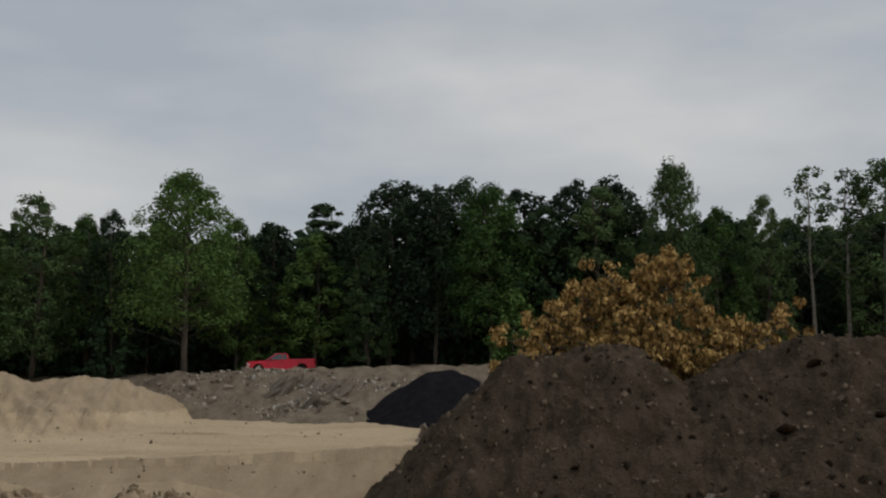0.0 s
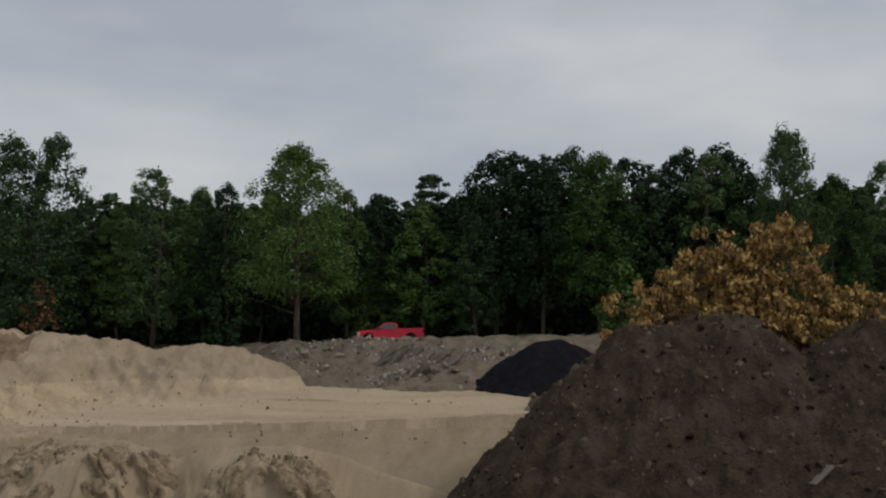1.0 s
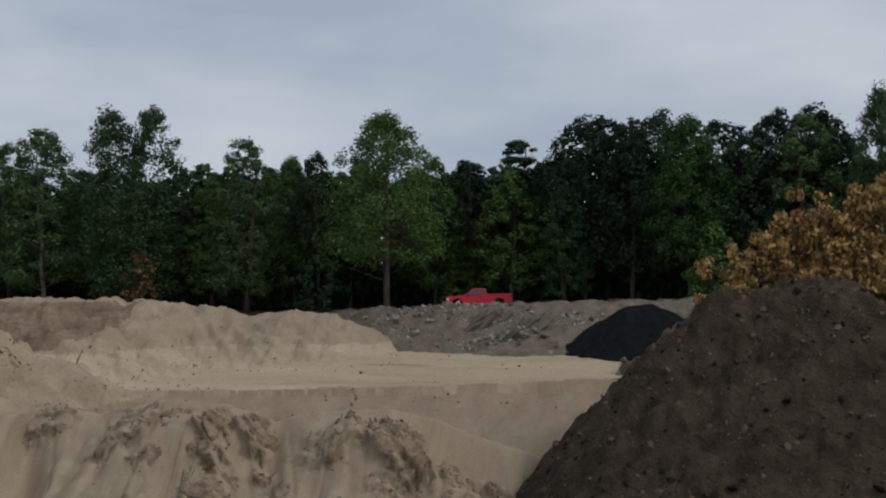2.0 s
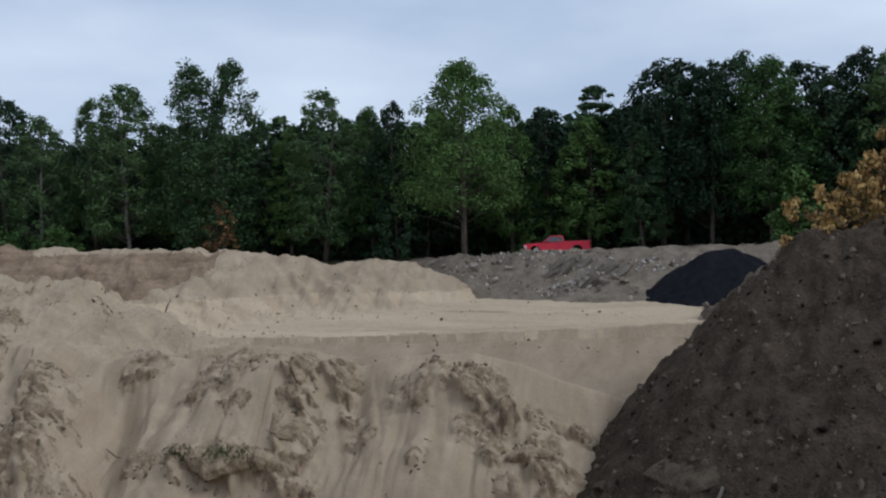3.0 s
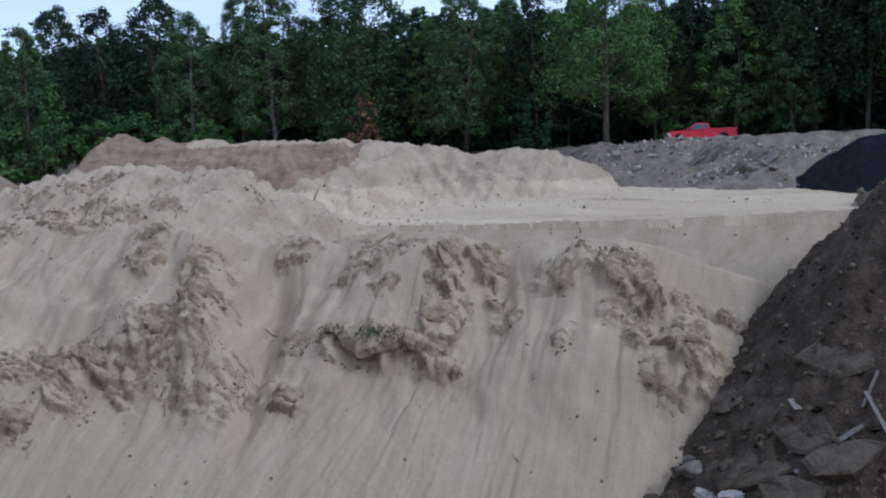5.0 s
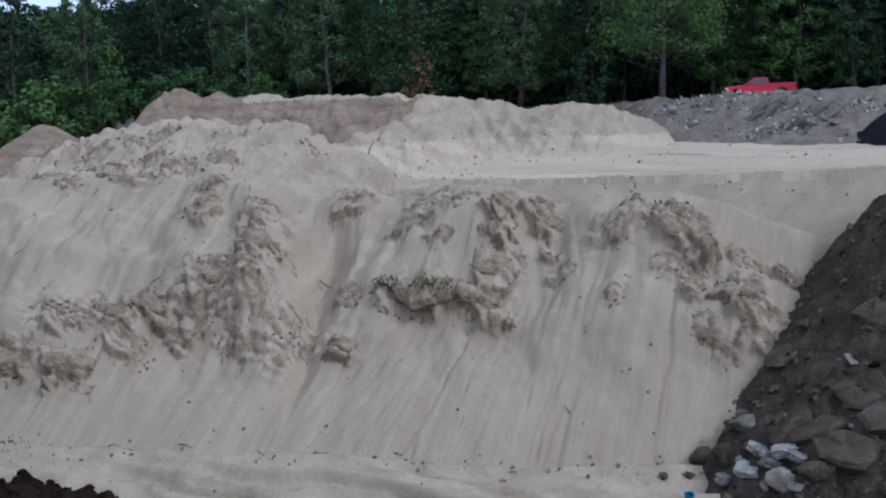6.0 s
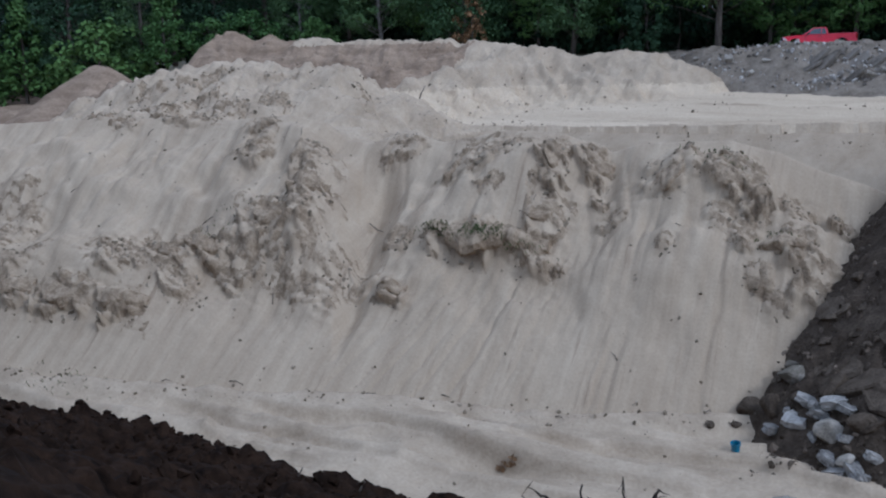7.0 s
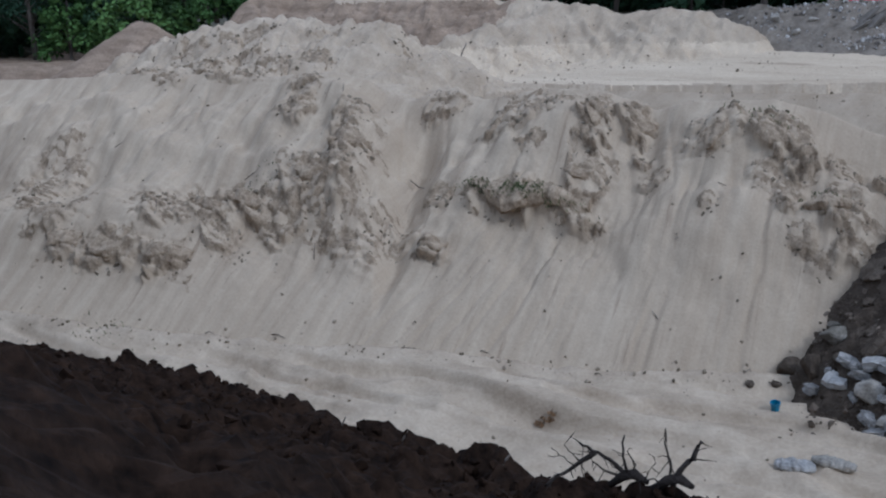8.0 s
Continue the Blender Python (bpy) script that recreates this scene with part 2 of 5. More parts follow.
# slumped sods: x, y, reach along, reach down the slope, thickness
DOME_SODS = [(-37.5, 46.9, 1.0, 0.8, 0.6), (-38.1, 48.6, 0.9, 0.6, 0.5), (-33.6, 46.7, 0.9, 1.1, 0.6), (-32.5, 44.5, 1.1, 1.0, 1.1), (-33.4, 42.9, 1.6, 0.9, 0.8), (-36.8, 41.5, 1.1, 0.6, 1.0), (-38.6, 41.1, 1.8, 0.9, 0.6), (-34.7, 41.5, 1.8, 0.8, 0.6),
             (-30.4, 41.9, 1.3, 1.1, 0.4), (-40.8, 40.1, 2.1, 0.9, 0.5), (-39.5, 37.7, 1.4, 0.6, 1.1), (-43.4, 37.4, 1.7, 0.6, 1.0), (-46.0, 37.2, 1.5, 0.6, 0.8), (-51.0, 40.8, 1.6, 1.6, 0.5), (-47.6, 38.4, 1.5, 1.2, 0.5), (-37.4, 39.4, 1.5, 0.7, 0.7)]
MIDDLE_SODS = [(-26.5, 41.9, 0.8, 0.5, 0.9), (-28.6, 42.3, 0.7, 0.6, 0.5), (-29.5, 49.5, 1.0, 0.5, 0.5), (-23.9, 48.3, 1.8, 0.9, 0.5), (-20.4, 47.8, 0.7, 1.0, 0.9), (-18.3, 48.8, 0.9, 0.6, 0.9), (-24.9, 44.4, 1.0, 0.5, 0.8), (-21.9, 44.5, 2.3, 0.5, 0.9),
               (-20.3, 45.6, 0.9, 0.6, 0.6), (-19.6, 46.2, 0.6, 0.5, 0.4), (-23.2, 46.3, 0.7, 0.3, 0.3), (-27.2, 44.3, 0.6, 0.3, 0.5)]
END_SODS = [(-14.4, 47.6, 1.3, 0.6, 0.5), (-15.5, 48.1, 0.5, 0.3, 0.5), (-11.6, 48.1, 1.2, 0.8, 0.9), (-13.9, 48.4, 0.6, 0.4, 0.6), (-17.7, 47.3, 0.4, 0.25, 0.5), (-17.0, 46.4, 0.5, 0.25, 0.4), (-13.9, 44.9, 0.4, 0.25, 0.4), (-11.2, 46.8, 1.1, 0.5, 0.35),
            (-8.7, 45.8, 1.3, 0.7, 0.9), (-6.9, 48.6, 0.5, 0.3, 0.8), (-8.5, 48.2, 0.8, 0.5, 0.5), (-9.9, 44.6, 0.6, 0.3, 0.6), (-7.2, 45.2, 1.0, 0.7, 0.7), (-8.8, 44.2, 0.5, 0.3, 0.5)]
MOUND_SODS = [(-51.4, 50.7, 2.2, 1.0, 0.6), (-44.7, 50.2, 2.3, 0.8, 0.5), (-48.0, 51.3, 1.8, 0.8, 0.5), (-42.2, 51.4, 1.6, 0.7, 0.4), (-50.2, 53.2, 1.2, 0.6, 0.4), (-46.0, 55.2, 1.2, 0.6, 0.4), (-48.4, 49.0, 0.9, 0.5, 0.4), (-45.0, 52.4, 1.4, 0.6, 0.3), (-47.8, 54.0, 1.0, 0.6, 0.35), (-41.5, 55.6, 1.0, 0.5, 0.3), (-36.0, 56.5, 1.0, 0.5, 0.3), (-40.0, 52.6, 1.2, 0.5, 0.3)]
SODS = DOME_SODS + MIDDLE_SODS + END_SODS + MOUND_SODS


def sod_cover(x, y):
    """How far a spot lies inside the sods, and how thick they are there."""
    wob = 0.50 * fbm(x * 0.75, y * 0.9, 4, 58, 0.62)
    best = np.full(np.shape(x), -9.0)
    thick = np.zeros(np.shape(x))
    for sx, sy, rx, ry, th in SODS:
        m = 1.12 - np.sqrt(((x - sx) / (rx * 1.1)) ** 2 + ((y - sy) / (ry * 1.15)) ** 2) + wob
        thick = np.maximum(thick, th * step01(0.0, 0.3, m) * np.clip(1.0 - 0.35 * (y - sy) / ry, 0.4, 1.4))
        best = np.maximum(best, m)
    return best, thick


def bare_height(x, y):
    yf, yl, zl = foot_line(x), lip_line(x), lip_height(x)
    swell, _ = ledges(x * 0.4 + 0.1 * y, y + 0.12 * x, 0.42, 85)
    drift = 0.75 * swell + 0.35 * (1 - np.abs(smooth_noise(x * 0.07 + 0.03 * y, y * 0.34 + 0.05 * x, 81))) ** 3 + 0.34 * (1 - np.abs(smooth_noise(x * 0.16 - 0.05 * y, y * 0.8 + 0.09 * x, 83))) ** 4
    low = floor_level(x, y) + (drift - 0.72) * step01(0.0, 1.6, yf - y) + 0.25 * step01(-1.0, 0.1, y - yf) * (0.6 + 0.5 * smooth_noise(x * 0.9, y * 0, 84))
    up = upper_level(x, y)
    u = np.clip((y - yf) / (yl - yf), 0, 1)
    face = -14.3 + (zl + 14.3) * (0.96 * u + 0.04 * u * u)
    # slumped masses on the upper half of the face
    slump = fbm(x * 0.16 + 3.1, y * 0.2, 3, 51)
    band = step01(0.12, 0.5, u) * step01(1.02, 0.8, u)
    face = face + band * (0.75 * slump + 0.30 * fbm(x * 0.6, y * 0.6, 3, 52))
    left_mass = np.exp(-((ridge(x, y, [(-39, 49.5, 0), (-36, 48.6, 0), (-33.6, 46.8, 0), (-32.4, 44.2, 0), (-31.6, 42.4, 0)], 1.0, 0.01) / 1.6) ** 2))
    low_mass = np.exp(-((ridge(x, y, [(-52, 38.3, 0), (-45, 38.6, 0), (-40, 39.0, 0), (-36.4, 42.2, 0), (-33, 43, 0)], 1.0, 0.01) / 1.7) ** 2))
    mid_mass = step01(43.5, 44.3, y + 0.3 * smooth_noise(x * 0.8, y * 0, 74)) * np.exp(-(((x + 22.6) / 3.6) ** 2 + ((y - 46.1) / 2.5) ** 2) ** 1.5)
    right_mass = np.exp(-(((x + 12.6) / 3.2) ** 2 + ((y - 48.0) / 1.9) ** 2) ** 1.5)
    end_mass = np.exp(-(((x + 8.0) / 1.9) ** 2 + ((y - 46.0) / 1.7) ** 2) ** 1.5)
    face = face + step01(0.05, 0.3, u) * (1.55 * left_mass + 1.05 * low_mass + 1.45 * mid_mass + 0.75 * right_mass + 0.7 * end_mass) * step01(1.0, 0.86, u)
    gully = ridge(x, y, [(-30.6, 50.5, 1.0), (-29.6, 46, 1.0), (-28.4, 42, 0.6), (-27.5, 38, 0.0)], 0.62, 0.2)
    face = face - 1.5 * np.clip(gully, 0, 1) * step01(1.0, 0.8, u)
    notch = ridge(x, y, [(-17.9, 50.2, 0.8), (-17.4, 47.5, 0.5), (-17.0, 45, 0.0)], 0.9, 0.2)
    face = face - 0.8 * np.clip(notch, 0, 1) * step01(1.0, 0.9, u)
    # thin rills that fan out below the sods
    lean = x + np.clip(y - yf, 0, 9) * (0.35 * smooth_noise(x * 0.10, y * 0 + 2, 54) - 0.42 * np.exp(-(((x + 24.5) / 3.5) ** 2))) + 0.12 * smooth_noise(x * 0.8, y * 1.1, 59)
    rill = 0.22 * groove(smooth_noise(lean * 0.85, y * 0.07, 55), 0.10) * (0.5 + 0.5 * smooth_noise(x * 0.4, y * 0.35, 60)) + 0.10 * groove(smooth_noise(lean * 2.1, y * 0.10, 56), 0.15) + 0.05 * np.abs(smooth_noise(lean * 3.6, y * 0.16, 64))
    face = face - (0.22 + 0.78 * step01(-29, -25, x)) * rill * step01(0.0, 0.06, u) * step01(0.95, 0.6, u)
    flow = 0.16 * groove(smooth_noise(x * 1.1 + 0.5 * y, y * 0.1, 65), 0.2) * step01(0.62, 0.75, u) * step01(1.0, 0.92, u)
    z = np.where(y <= yf, low, np.where(y >= yl, up, face - flow))
    return z + 0.03 * fbm(x * 1.8, y * 1.8, 3, 57)


def sod_lift(x, y):
    """How far the sods stand out from the sand, measured square to the face."""
    x, y = np.asarray(x, float), np.asarray(y, float)
    lift = np.zeros(np.shape(x))
    near = (x > -60) & (x < -4) & (y > 34.5) & (y < 58)
    if near.any():
        nx, ny = x[near], y[near]
        cover, thick = sod_cover(nx, ny)
        wx = nx + 0.35 * fbm(nx * 0.9, ny * 0.9, 3, 66)
        wy = ny * 1.2 + 0.35 * fbm(nx * 0.9 + 5, ny * 0.9, 3, 67)
        coarse, _ = ledges(nx, ny, 0.85, 68)
        fine, _ = ledges(nx, ny, 2.0, 75)
        rough = 0.50 * coarse + 0.36 * fine + 0.16 * clumps(wx * 0.8, wy * 0.8, 73) + 0.22 * clumps(wx * 1.7, wy * 1.7, 70) + 0.17 * fbm(nx * 2.2, ny * 2.4, 3, 79, 0.65) + 0.16 * clumps(wx * 3.2, wy * 3.2, 80)
        fringe = step01(-0.9, 0.1, cover) * step01(0.35, 0.0, cover)
        lift[near] = thick * (0.05 + 0.95 * rough) - 0.10 * step01(-0.2, 0.0, cover) * step01(0.2, 0.0, cover) * (thick > 0) + 0.14 * fringe * (fine + 0.6 * coarse)
    return lift


def ground_height(x, y):
    return bare_height(x, y) + 0.8 * sod_lift(x, y)


def near_bank(x, y):
    """The dark bank that falls from where one stands to the pit floor."""
    s = (x + 44) * 0.934 + (y - 31) * -0.356
    q = (x + 44) * -0.356 + (y - 31) * -0.934
    crest = np.interp(s, [-30, -0.8, 4.5, 12.4, 18, 21, 24.3, 27.5, 30, 32, 35.4, 37.3, 40, 60], [-15.4, -14.75, -13.85, -12.25, -11.45, -10.8, -10.45, -10.25, -9.95, -9.75, -9.45, -8.95, -8.2, -6.5])
    q = q + 0.5 * fbm(s * 0.35, q * 0.2, 3, 61)
    rise = crest + (-0.2 - crest) * np.clip(q / 16, 0, 1) ** 1.6
    fall = crest + q * 0.95
    z = np.where(q > 0, rise, fall)
    rough = 0.34 * fbm(x * 0.8, y * 0.8, 5, 62, 0.6) + 0.12 * np.abs(fbm(x * 2.3, y * 2.3, 3, 63))
    rough = rough + (0.30 * clumps(x * 0.9 + 0.3 * fbm(x, y, 2, 101), y * 0.9, 102) + 0.16 * clumps(x * 2.2, y * 2.2, 104) - 0.22) * step01(-0.6, 0.4, smooth_noise(x * 0.35, y * 0.35, 103))
    return z + rough * np.clip((18 - q) / 6, 0.05, 1)


# ---- building helpers ----
def grid_mesh(name, xs, ys, height, material, keep=None, zones=None, push=None):
    X, Y = np.meshgrid(xs, ys)
    Z = height(X, Y)
    flat = np.stack([X.ravel(), Y.ravel(), Z.ravel()], 1)
    if push is not None:
        out = push(X, Y)
        Y, Z = Y - 0.62 * out, Z + 0.72 * out
    nx, ny = len(xs), len(ys)
    verts = np.stack([X.ravel(), Y.ravel(), Z.ravel()], 1)
    idx = np.arange(nx * ny).reshape(ny, nx)
    faces = np.stack([idx[:-1, :-1].ravel(), idx[:-1, 1:].ravel(), idx[1:, 1:].ravel(), idx[1:, :-1].ravel()], 1)
    if keep is not None:
        ok = keep(X, Y, Z).ravel()
        faces = faces[ok[faces].any(1)]
        used = np.unique(faces)
        remap = np.full(nx * ny, -1)
        remap[used] = np.arange(len(used))
        verts, faces = verts[used], remap[faces]
    me = bpy.data.meshes.new(name)
    me.vertices.add(len(verts))
    me.vertices.foreach_set("co", verts.ravel())
    me.loops.add(len(faces) * 4)
    me.loops.foreach_set("vertex_index", faces.ravel().astype(np.int32))
    me.polygons.add(len(faces))
    me.polygons.foreach_set("loop_start", np.arange(0, len(faces) * 4, 4, dtype=np.int32))
    for m in material if isinstance(material, list) else [material]:
        me.materials.append(m)
    if zones is not None:
        c = flat[faces].mean(1)
        me.polygons.foreach_set("material_index", zones(c[:, 0], c[:, 1], c[:, 2]).astype(np.int32))
    me.polygons.foreach_set("use_smooth", np.ones(len(faces), bool))
    me.update(calc_edges=True)
    return new(name, me)


def raw_mesh(name, verts, faces, materials, smooth=False, index=None):
    me = bpy.data.meshes.new(name)
    me.from_pydata([tuple(v) for v in verts], [], [tuple(f) for f in faces])
    for m in materials if isinstance(materials, list) else [materials]:
        me.materials.append(m)
    if index is not None:
        me.polygons.foreach_set("material_index", np.asarray(index, np.int32))
    if smooth:
        me.polygons.foreach_set("use_smooth", np.ones(len(me.polygons), bool))
    me.update()
    return me


def part(name, bm, material, parent, label=""):
    me = bpy.data.meshes.new(name)
    bm.to_mesh(me)
    bm.free()
    me.materials.append(material)
    ob = new(name, me)
    ob.parent = parent
    return tagged(ob, label=label)


# ---- ground ----
xs = np.concatenate([np.linspace(-2400, -300, 8), np.linspace(-250, -90, 17), np.arange(-80, -60, 0.5), np.arange(-60, -46, 0.16), np.arange(-46, -5, 0.105), np.arange(-5, 2, 0.16), np.arange(2, 40, 0.6), np.linspace(45, 200, 20), np.linspace(300, 2400, 8)])
ys = np.concatenate([np.linspace(-2400, -100, 10), np.linspace(-80, 24, 27), np.arange(25, 28, 0.3), np.arange(28, 37, 0.13), np.arange(37, 51, 0.085), np.arange(51, 66, 0.18), np.arange(66, 76, 0.2), np.arange(76, 92, 0.4), np.linspace(95, 200, 22), np.linspace(260, 2400, 10)])


def whole_ground(x, y):
    z = bare_height(x, y)
    under = near_bank(x, y) - 1.2
    z = np.where(y < 32, np.where(y < -5, -1.4, np.maximum(np.minimum(z, -13.5), under)), z)
    side = step01(24, 40, x) * step01(0, 1, (y < 60) * 1.0)
    z = z * (1 - side) + -0.5 * side
    left = step01(-90, -130, x)
    return np.where(y < 84, z * (1 - left) - 3.0 * left, z)


def ground_zone(x, y, z):
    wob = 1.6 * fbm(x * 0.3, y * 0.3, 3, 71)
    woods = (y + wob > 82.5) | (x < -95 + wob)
    # hollow: darker brown sand left of the spur and round the knoll
    hollow = ((x < -36.5 - 0.25 * (72 - y) + wob * 0.6) & (y > 61.0) & (y < 73.6) & (z < 0.9)) | (x < -57 + wob - 0.3 * (60 - y)) & (y > 53)
    cover, _ = sod_cover(x, y)
    _, big = ledges(x, y, 0.85, 68)
    _, little = ledges(x, y, 2.0, 75)
    bare = (big < 0.26) | (little < 0.34) | (fbm(x * 1.7, y * 1.7, 3, 76) > 0.35)
    face = (y < lip_line(x) + 0.3) & (y > foot_line(x))
    edge = y - 0.127 * (np.clip(x, -34, 0) + 12.5)
    bench = (edge > 64.1 + 0.25 * fbm(x * 0.5, y * 0.5, 2, 77)) & (x > -38) & (z < -2.2)
    damp = (edge < 64.2) & (z < -4.55) & (y > lip_line(x) + 1.2 + 0.5 * wob) & (x > -33 + 0.5 * wob)
    sod = (cover > 0.10 + 0.5 * fbm(x * 1.1, y * 1.4, 3, 72)) & bare & (y < 58) & (y > 34) & (x > -60) & (x < -4)
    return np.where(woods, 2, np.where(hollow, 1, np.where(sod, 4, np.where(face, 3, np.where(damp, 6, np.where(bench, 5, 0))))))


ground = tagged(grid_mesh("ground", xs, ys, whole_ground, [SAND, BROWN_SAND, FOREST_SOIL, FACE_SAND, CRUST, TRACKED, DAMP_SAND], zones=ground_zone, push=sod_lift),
                label="pale sand pit with a slumped face, bench and flat floor", category="sand pit", kind="structure")

# ---- near bank of dark soil ----
bank = tagged(grid_mesh("ground_bank", np.concatenate([np.arange(-62, -48, 0.2), np.arange(-48, 2, 0.14), np.arange(2, 20, 0.4)]), np.concatenate([np.arange(-12, 8, 0.4), np.arange(8, 34, 0.14)]), near_bank, WET_SOIL,
                        keep=lambda x, y, z: (z > -15.2)),
              label="moist black-brown soil bank with a crumbling edge", category="soil bank", kind="structure")


# ---- dark pile ----
PILE_LINE = [(3.6, 50.0, 1.6), (6.0, 50.0, 2.15), (8.4, 50.0, 2.1)]
PILE_BACK = [(10.9, 52.0, 0.0), (14.2, 49.5, 1.8), (16.2, 49, 2.25), (20.5, 48, 2.4), (30, 46, 2.6)]


def pile_height(x, y):
    a = ridge(x, y, PILE_LINE, 1.04, 0.9)
    b = ridge(x, y, PILE_BACK, 1.0, 1.2)
    lumps = 0.34 * fbm(x * 0.35, y * 0.35, 4, 81) + 0.20 * fbm(x * 1.3, y * 1.3, 4, 82, 0.65)
    lumps = lumps + 0.13 * clumps(x * 1.6 + 0.3 * fbm(x, y, 2, 86), y * 1.6, 87) * step01(-0.3, 0.6, smooth_noise(x * 0.5, y * 0.5, 88)) + 0.07 * clumps(x * 3.1, y * 3.1, 89)
    return soft_max(a, b, 0.25) + lumps


dark_pile = tagged(grid_mesh("soil_pile", np.arange(-14, 34, 0.11), np.arange(30, 60, 0.11), pile_height, DARK_SOIL,
                             keep=lambda x, y, z: z > ground_height(x, y) - 0.8),
                   label="steep dark brown soil pile dumped over the pit edge", category="soil pile")


# ---- rubble embankment and asphalt heap ----
def rubble_height(x, y):
    crest = [(-22.6, 82, -0.3), (-19.3, 80.5, 0.0), (-16.3, 79.5, 0.0), (-14, 79, 0.2), (-7, 77.8, 0.25), (-3, 78.5, 0.3), (2, 79, 0.4), (14, 78, 0.6)]
    z = ridge(x, y, crest, 0.62, 1.2)
    top = np.interp(x, [-23, -17, -8, 0, 14], [-0.6, -0.42, -0.42, 0.1, 0.3]) - 0 * y
    behind = y > np.interp(x, [p[0] for p in crest], [p[1] for p in crest])
    z = np.where(behind, np.maximum(z, np.minimum(top, z + 0.75 * 20)), z)
    return z + 0.22 * fbm(x * 0.5, y * 0.5, 4, 91) + 0.10 * fbm(x * 1.6, y * 1.6, 3, 92, 0.6)


rubble_bank = tagged(grid_mesh("rubble_bank", np.arange(-26, 16, 0.2), np.arange(66, 90, 0.2), rubble_height, GRAVEL,
                               keep=lambda x, y, z: z > ground_height(x, y) - 0.7),
                     label="grey gravel and broken concrete rubble bank beside the bench", category="rubble bank")


def heap_height(x, y):
    z = ridge(x, y, [(-4.8, 73.0, -2.3), (-2.6, 73.6, -0.85), (-0.9, 74.0, 0.1), (0.6, 74.4, 0.25), (1.5, 74.8, -0.1)], 0.84, 0.7)
    return z + 0.06 * fbm(x * 1.2, y * 1.2, 3, 95)


asphalt_heap = tagged(grid_mesh("asphalt_pile", np.arange(-9, 8, 0.15), np.arange(66, 84, 0.15), heap_height, ASPHALT,
                                keep=lambda x, y, z: z > np.maximum(ground_height(x, y), rubble_height(x, y)) - 0.5),
                      label="smooth black heap of asphalt millings on the bench", category="asphalt heap")


# ---- stony berm between bench and soil heap ----
def berm_height(x, y):
    z = ridge(x, y, [(-1.2, 66.6, -3.5), (0.7, 66.4, -2.0), (2.5, 66.2, -0.3), (4.0, 66, 0.9), (5.4, 65.7, 1.3), (12, 64, 1.5)], 1.25, 0.4)
    return z + 0.30 * fbm(x * 0.9, y * 0.9, 4, 97, 0.6) + 0.25 * clumps(x * 1.3, y * 1.3, 98)


stony_berm = tagged(grid_mesh("stony_berm", np.arange(-6, 14, 0.16), np.arange(60, 72, 0.16), berm_height, STONY_SOIL,
                              keep=lambda x, y, z: z > ground_height(x, y) - 0.6),
                    label="grey stony berm between the bench and the soil heap", category="berm")


# ---- plants ----
def leaf_mat(name, low, high, rand=0.40, island=0.18):
    """Leaves: tone by single leaf and by tree."""
    m = bpy.data.materials.new(name)
    m.use_nodes = True
    n, l = m.node_tree.nodes, m.node_tree.links
    bsdf = n["Principled BSDF"]
    bsdf.inputs["Roughness"].default_value = 0.7
    bsdf.inputs["Specular IOR Level"].default_value = 0.15
    geo, info, co = n.new("ShaderNodeNewGeometry"), n.new("ShaderNodeObjectInfo"), n.new("ShaderNodeTexCoord")
    tex = n.new("ShaderNodeTexNoise")
    tex.inputs["Scale"].default_value, tex.inputs["Detail"].default_value = 0.5, 3
    l.new(co.outputs["Object"], tex.inputs["Vector"])
    a = n.new("ShaderNodeMath")
    a.operation = "MULTIPLY"
    a.inputs[1].default_value = island
    l.new(geo.outputs["Random Per Island"], a.inputs[0])
    b = n.new("ShaderNodeMath")
    b.operation = "MULTIPLY_ADD"
    b.inputs[1].default_value = rand
    l.new(info.outputs["Random"], b.inputs[0])
    l.new(a.outputs[0], b.inputs[2])
    c = n.new("ShaderNodeMath")
    c.operation = "MULTIPLY_ADD"
    c.inputs[1].default_value = 0.5
    l.new(tex.outputs["Fac"], c.inputs[0])
    l.new(b.outputs[0], c.inputs[2])
    ramp = n.new("ShaderNodeValToRGB")
    ramp.color_ramp.elements[0].position, ramp.color_ramp.elements[0].color = 0.25, (*low, 1)
    ramp.color_ramp.elements[1].position, ramp.color_ramp.elements[1].color = 1.1, (*high, 1)
    l.new(c.outputs[0], ramp.inputs[0])
    l.new(ramp.outputs[0], bsdf.inputs["Base Color"])
    return m


LEAF_GREEN = leaf_mat("fresh_green_leaves", (0.036, 0.076, 0.018), (0.128, 0.205, 0.052), 0.40, 0.10)
LEAF_MID = leaf_mat("summer_green_leaves", (0.036, 0.068, 0.026), (0.125, 0.190, 0.064), 0.40, 0.10)
# dark foliage, darkened further to stand for the shade inside the wood
LEAF_DARK = leaf_mat("dark_and_shaded_green_leaves", (0.010, 0.024, 0.012), (0.054, 0.094, 0.038), 0.40, 0.10)
LEAF_BROWN = leaf_mat("dry_brown_oak_leaves", (0.13, 0.072, 0.020), (0.58, 0.380, 0.140), 0.0, 0.8)
LEAF_RUST = leaf_mat("withered_rusty_leaves", (0.09, 0.05, 0.022), (0.26, 0.15, 0.07), 0.0, 0.7)
BARK = mat("grey_brown_bark", (0.045, 0.036, 0.028), (0.15, 0.125, 0.10), 2.0, 0.95, 0.8, 14.0, streak=(3, 3, 0.5))
PALE_BARK = mat("pale_birch_bark", (0.10, 0.09, 0.075), (0.26, 0.24, 0.21), 2.0, 0.9, 0.5, 14.0, streak=(1, 1, 3))
DEAD_WOOD = mat("weathered_dead_wood", (0.075, 0.058, 0.042), (0.22, 0.18, 0.14), 3.0, 0.9, 0.6, 20.0)
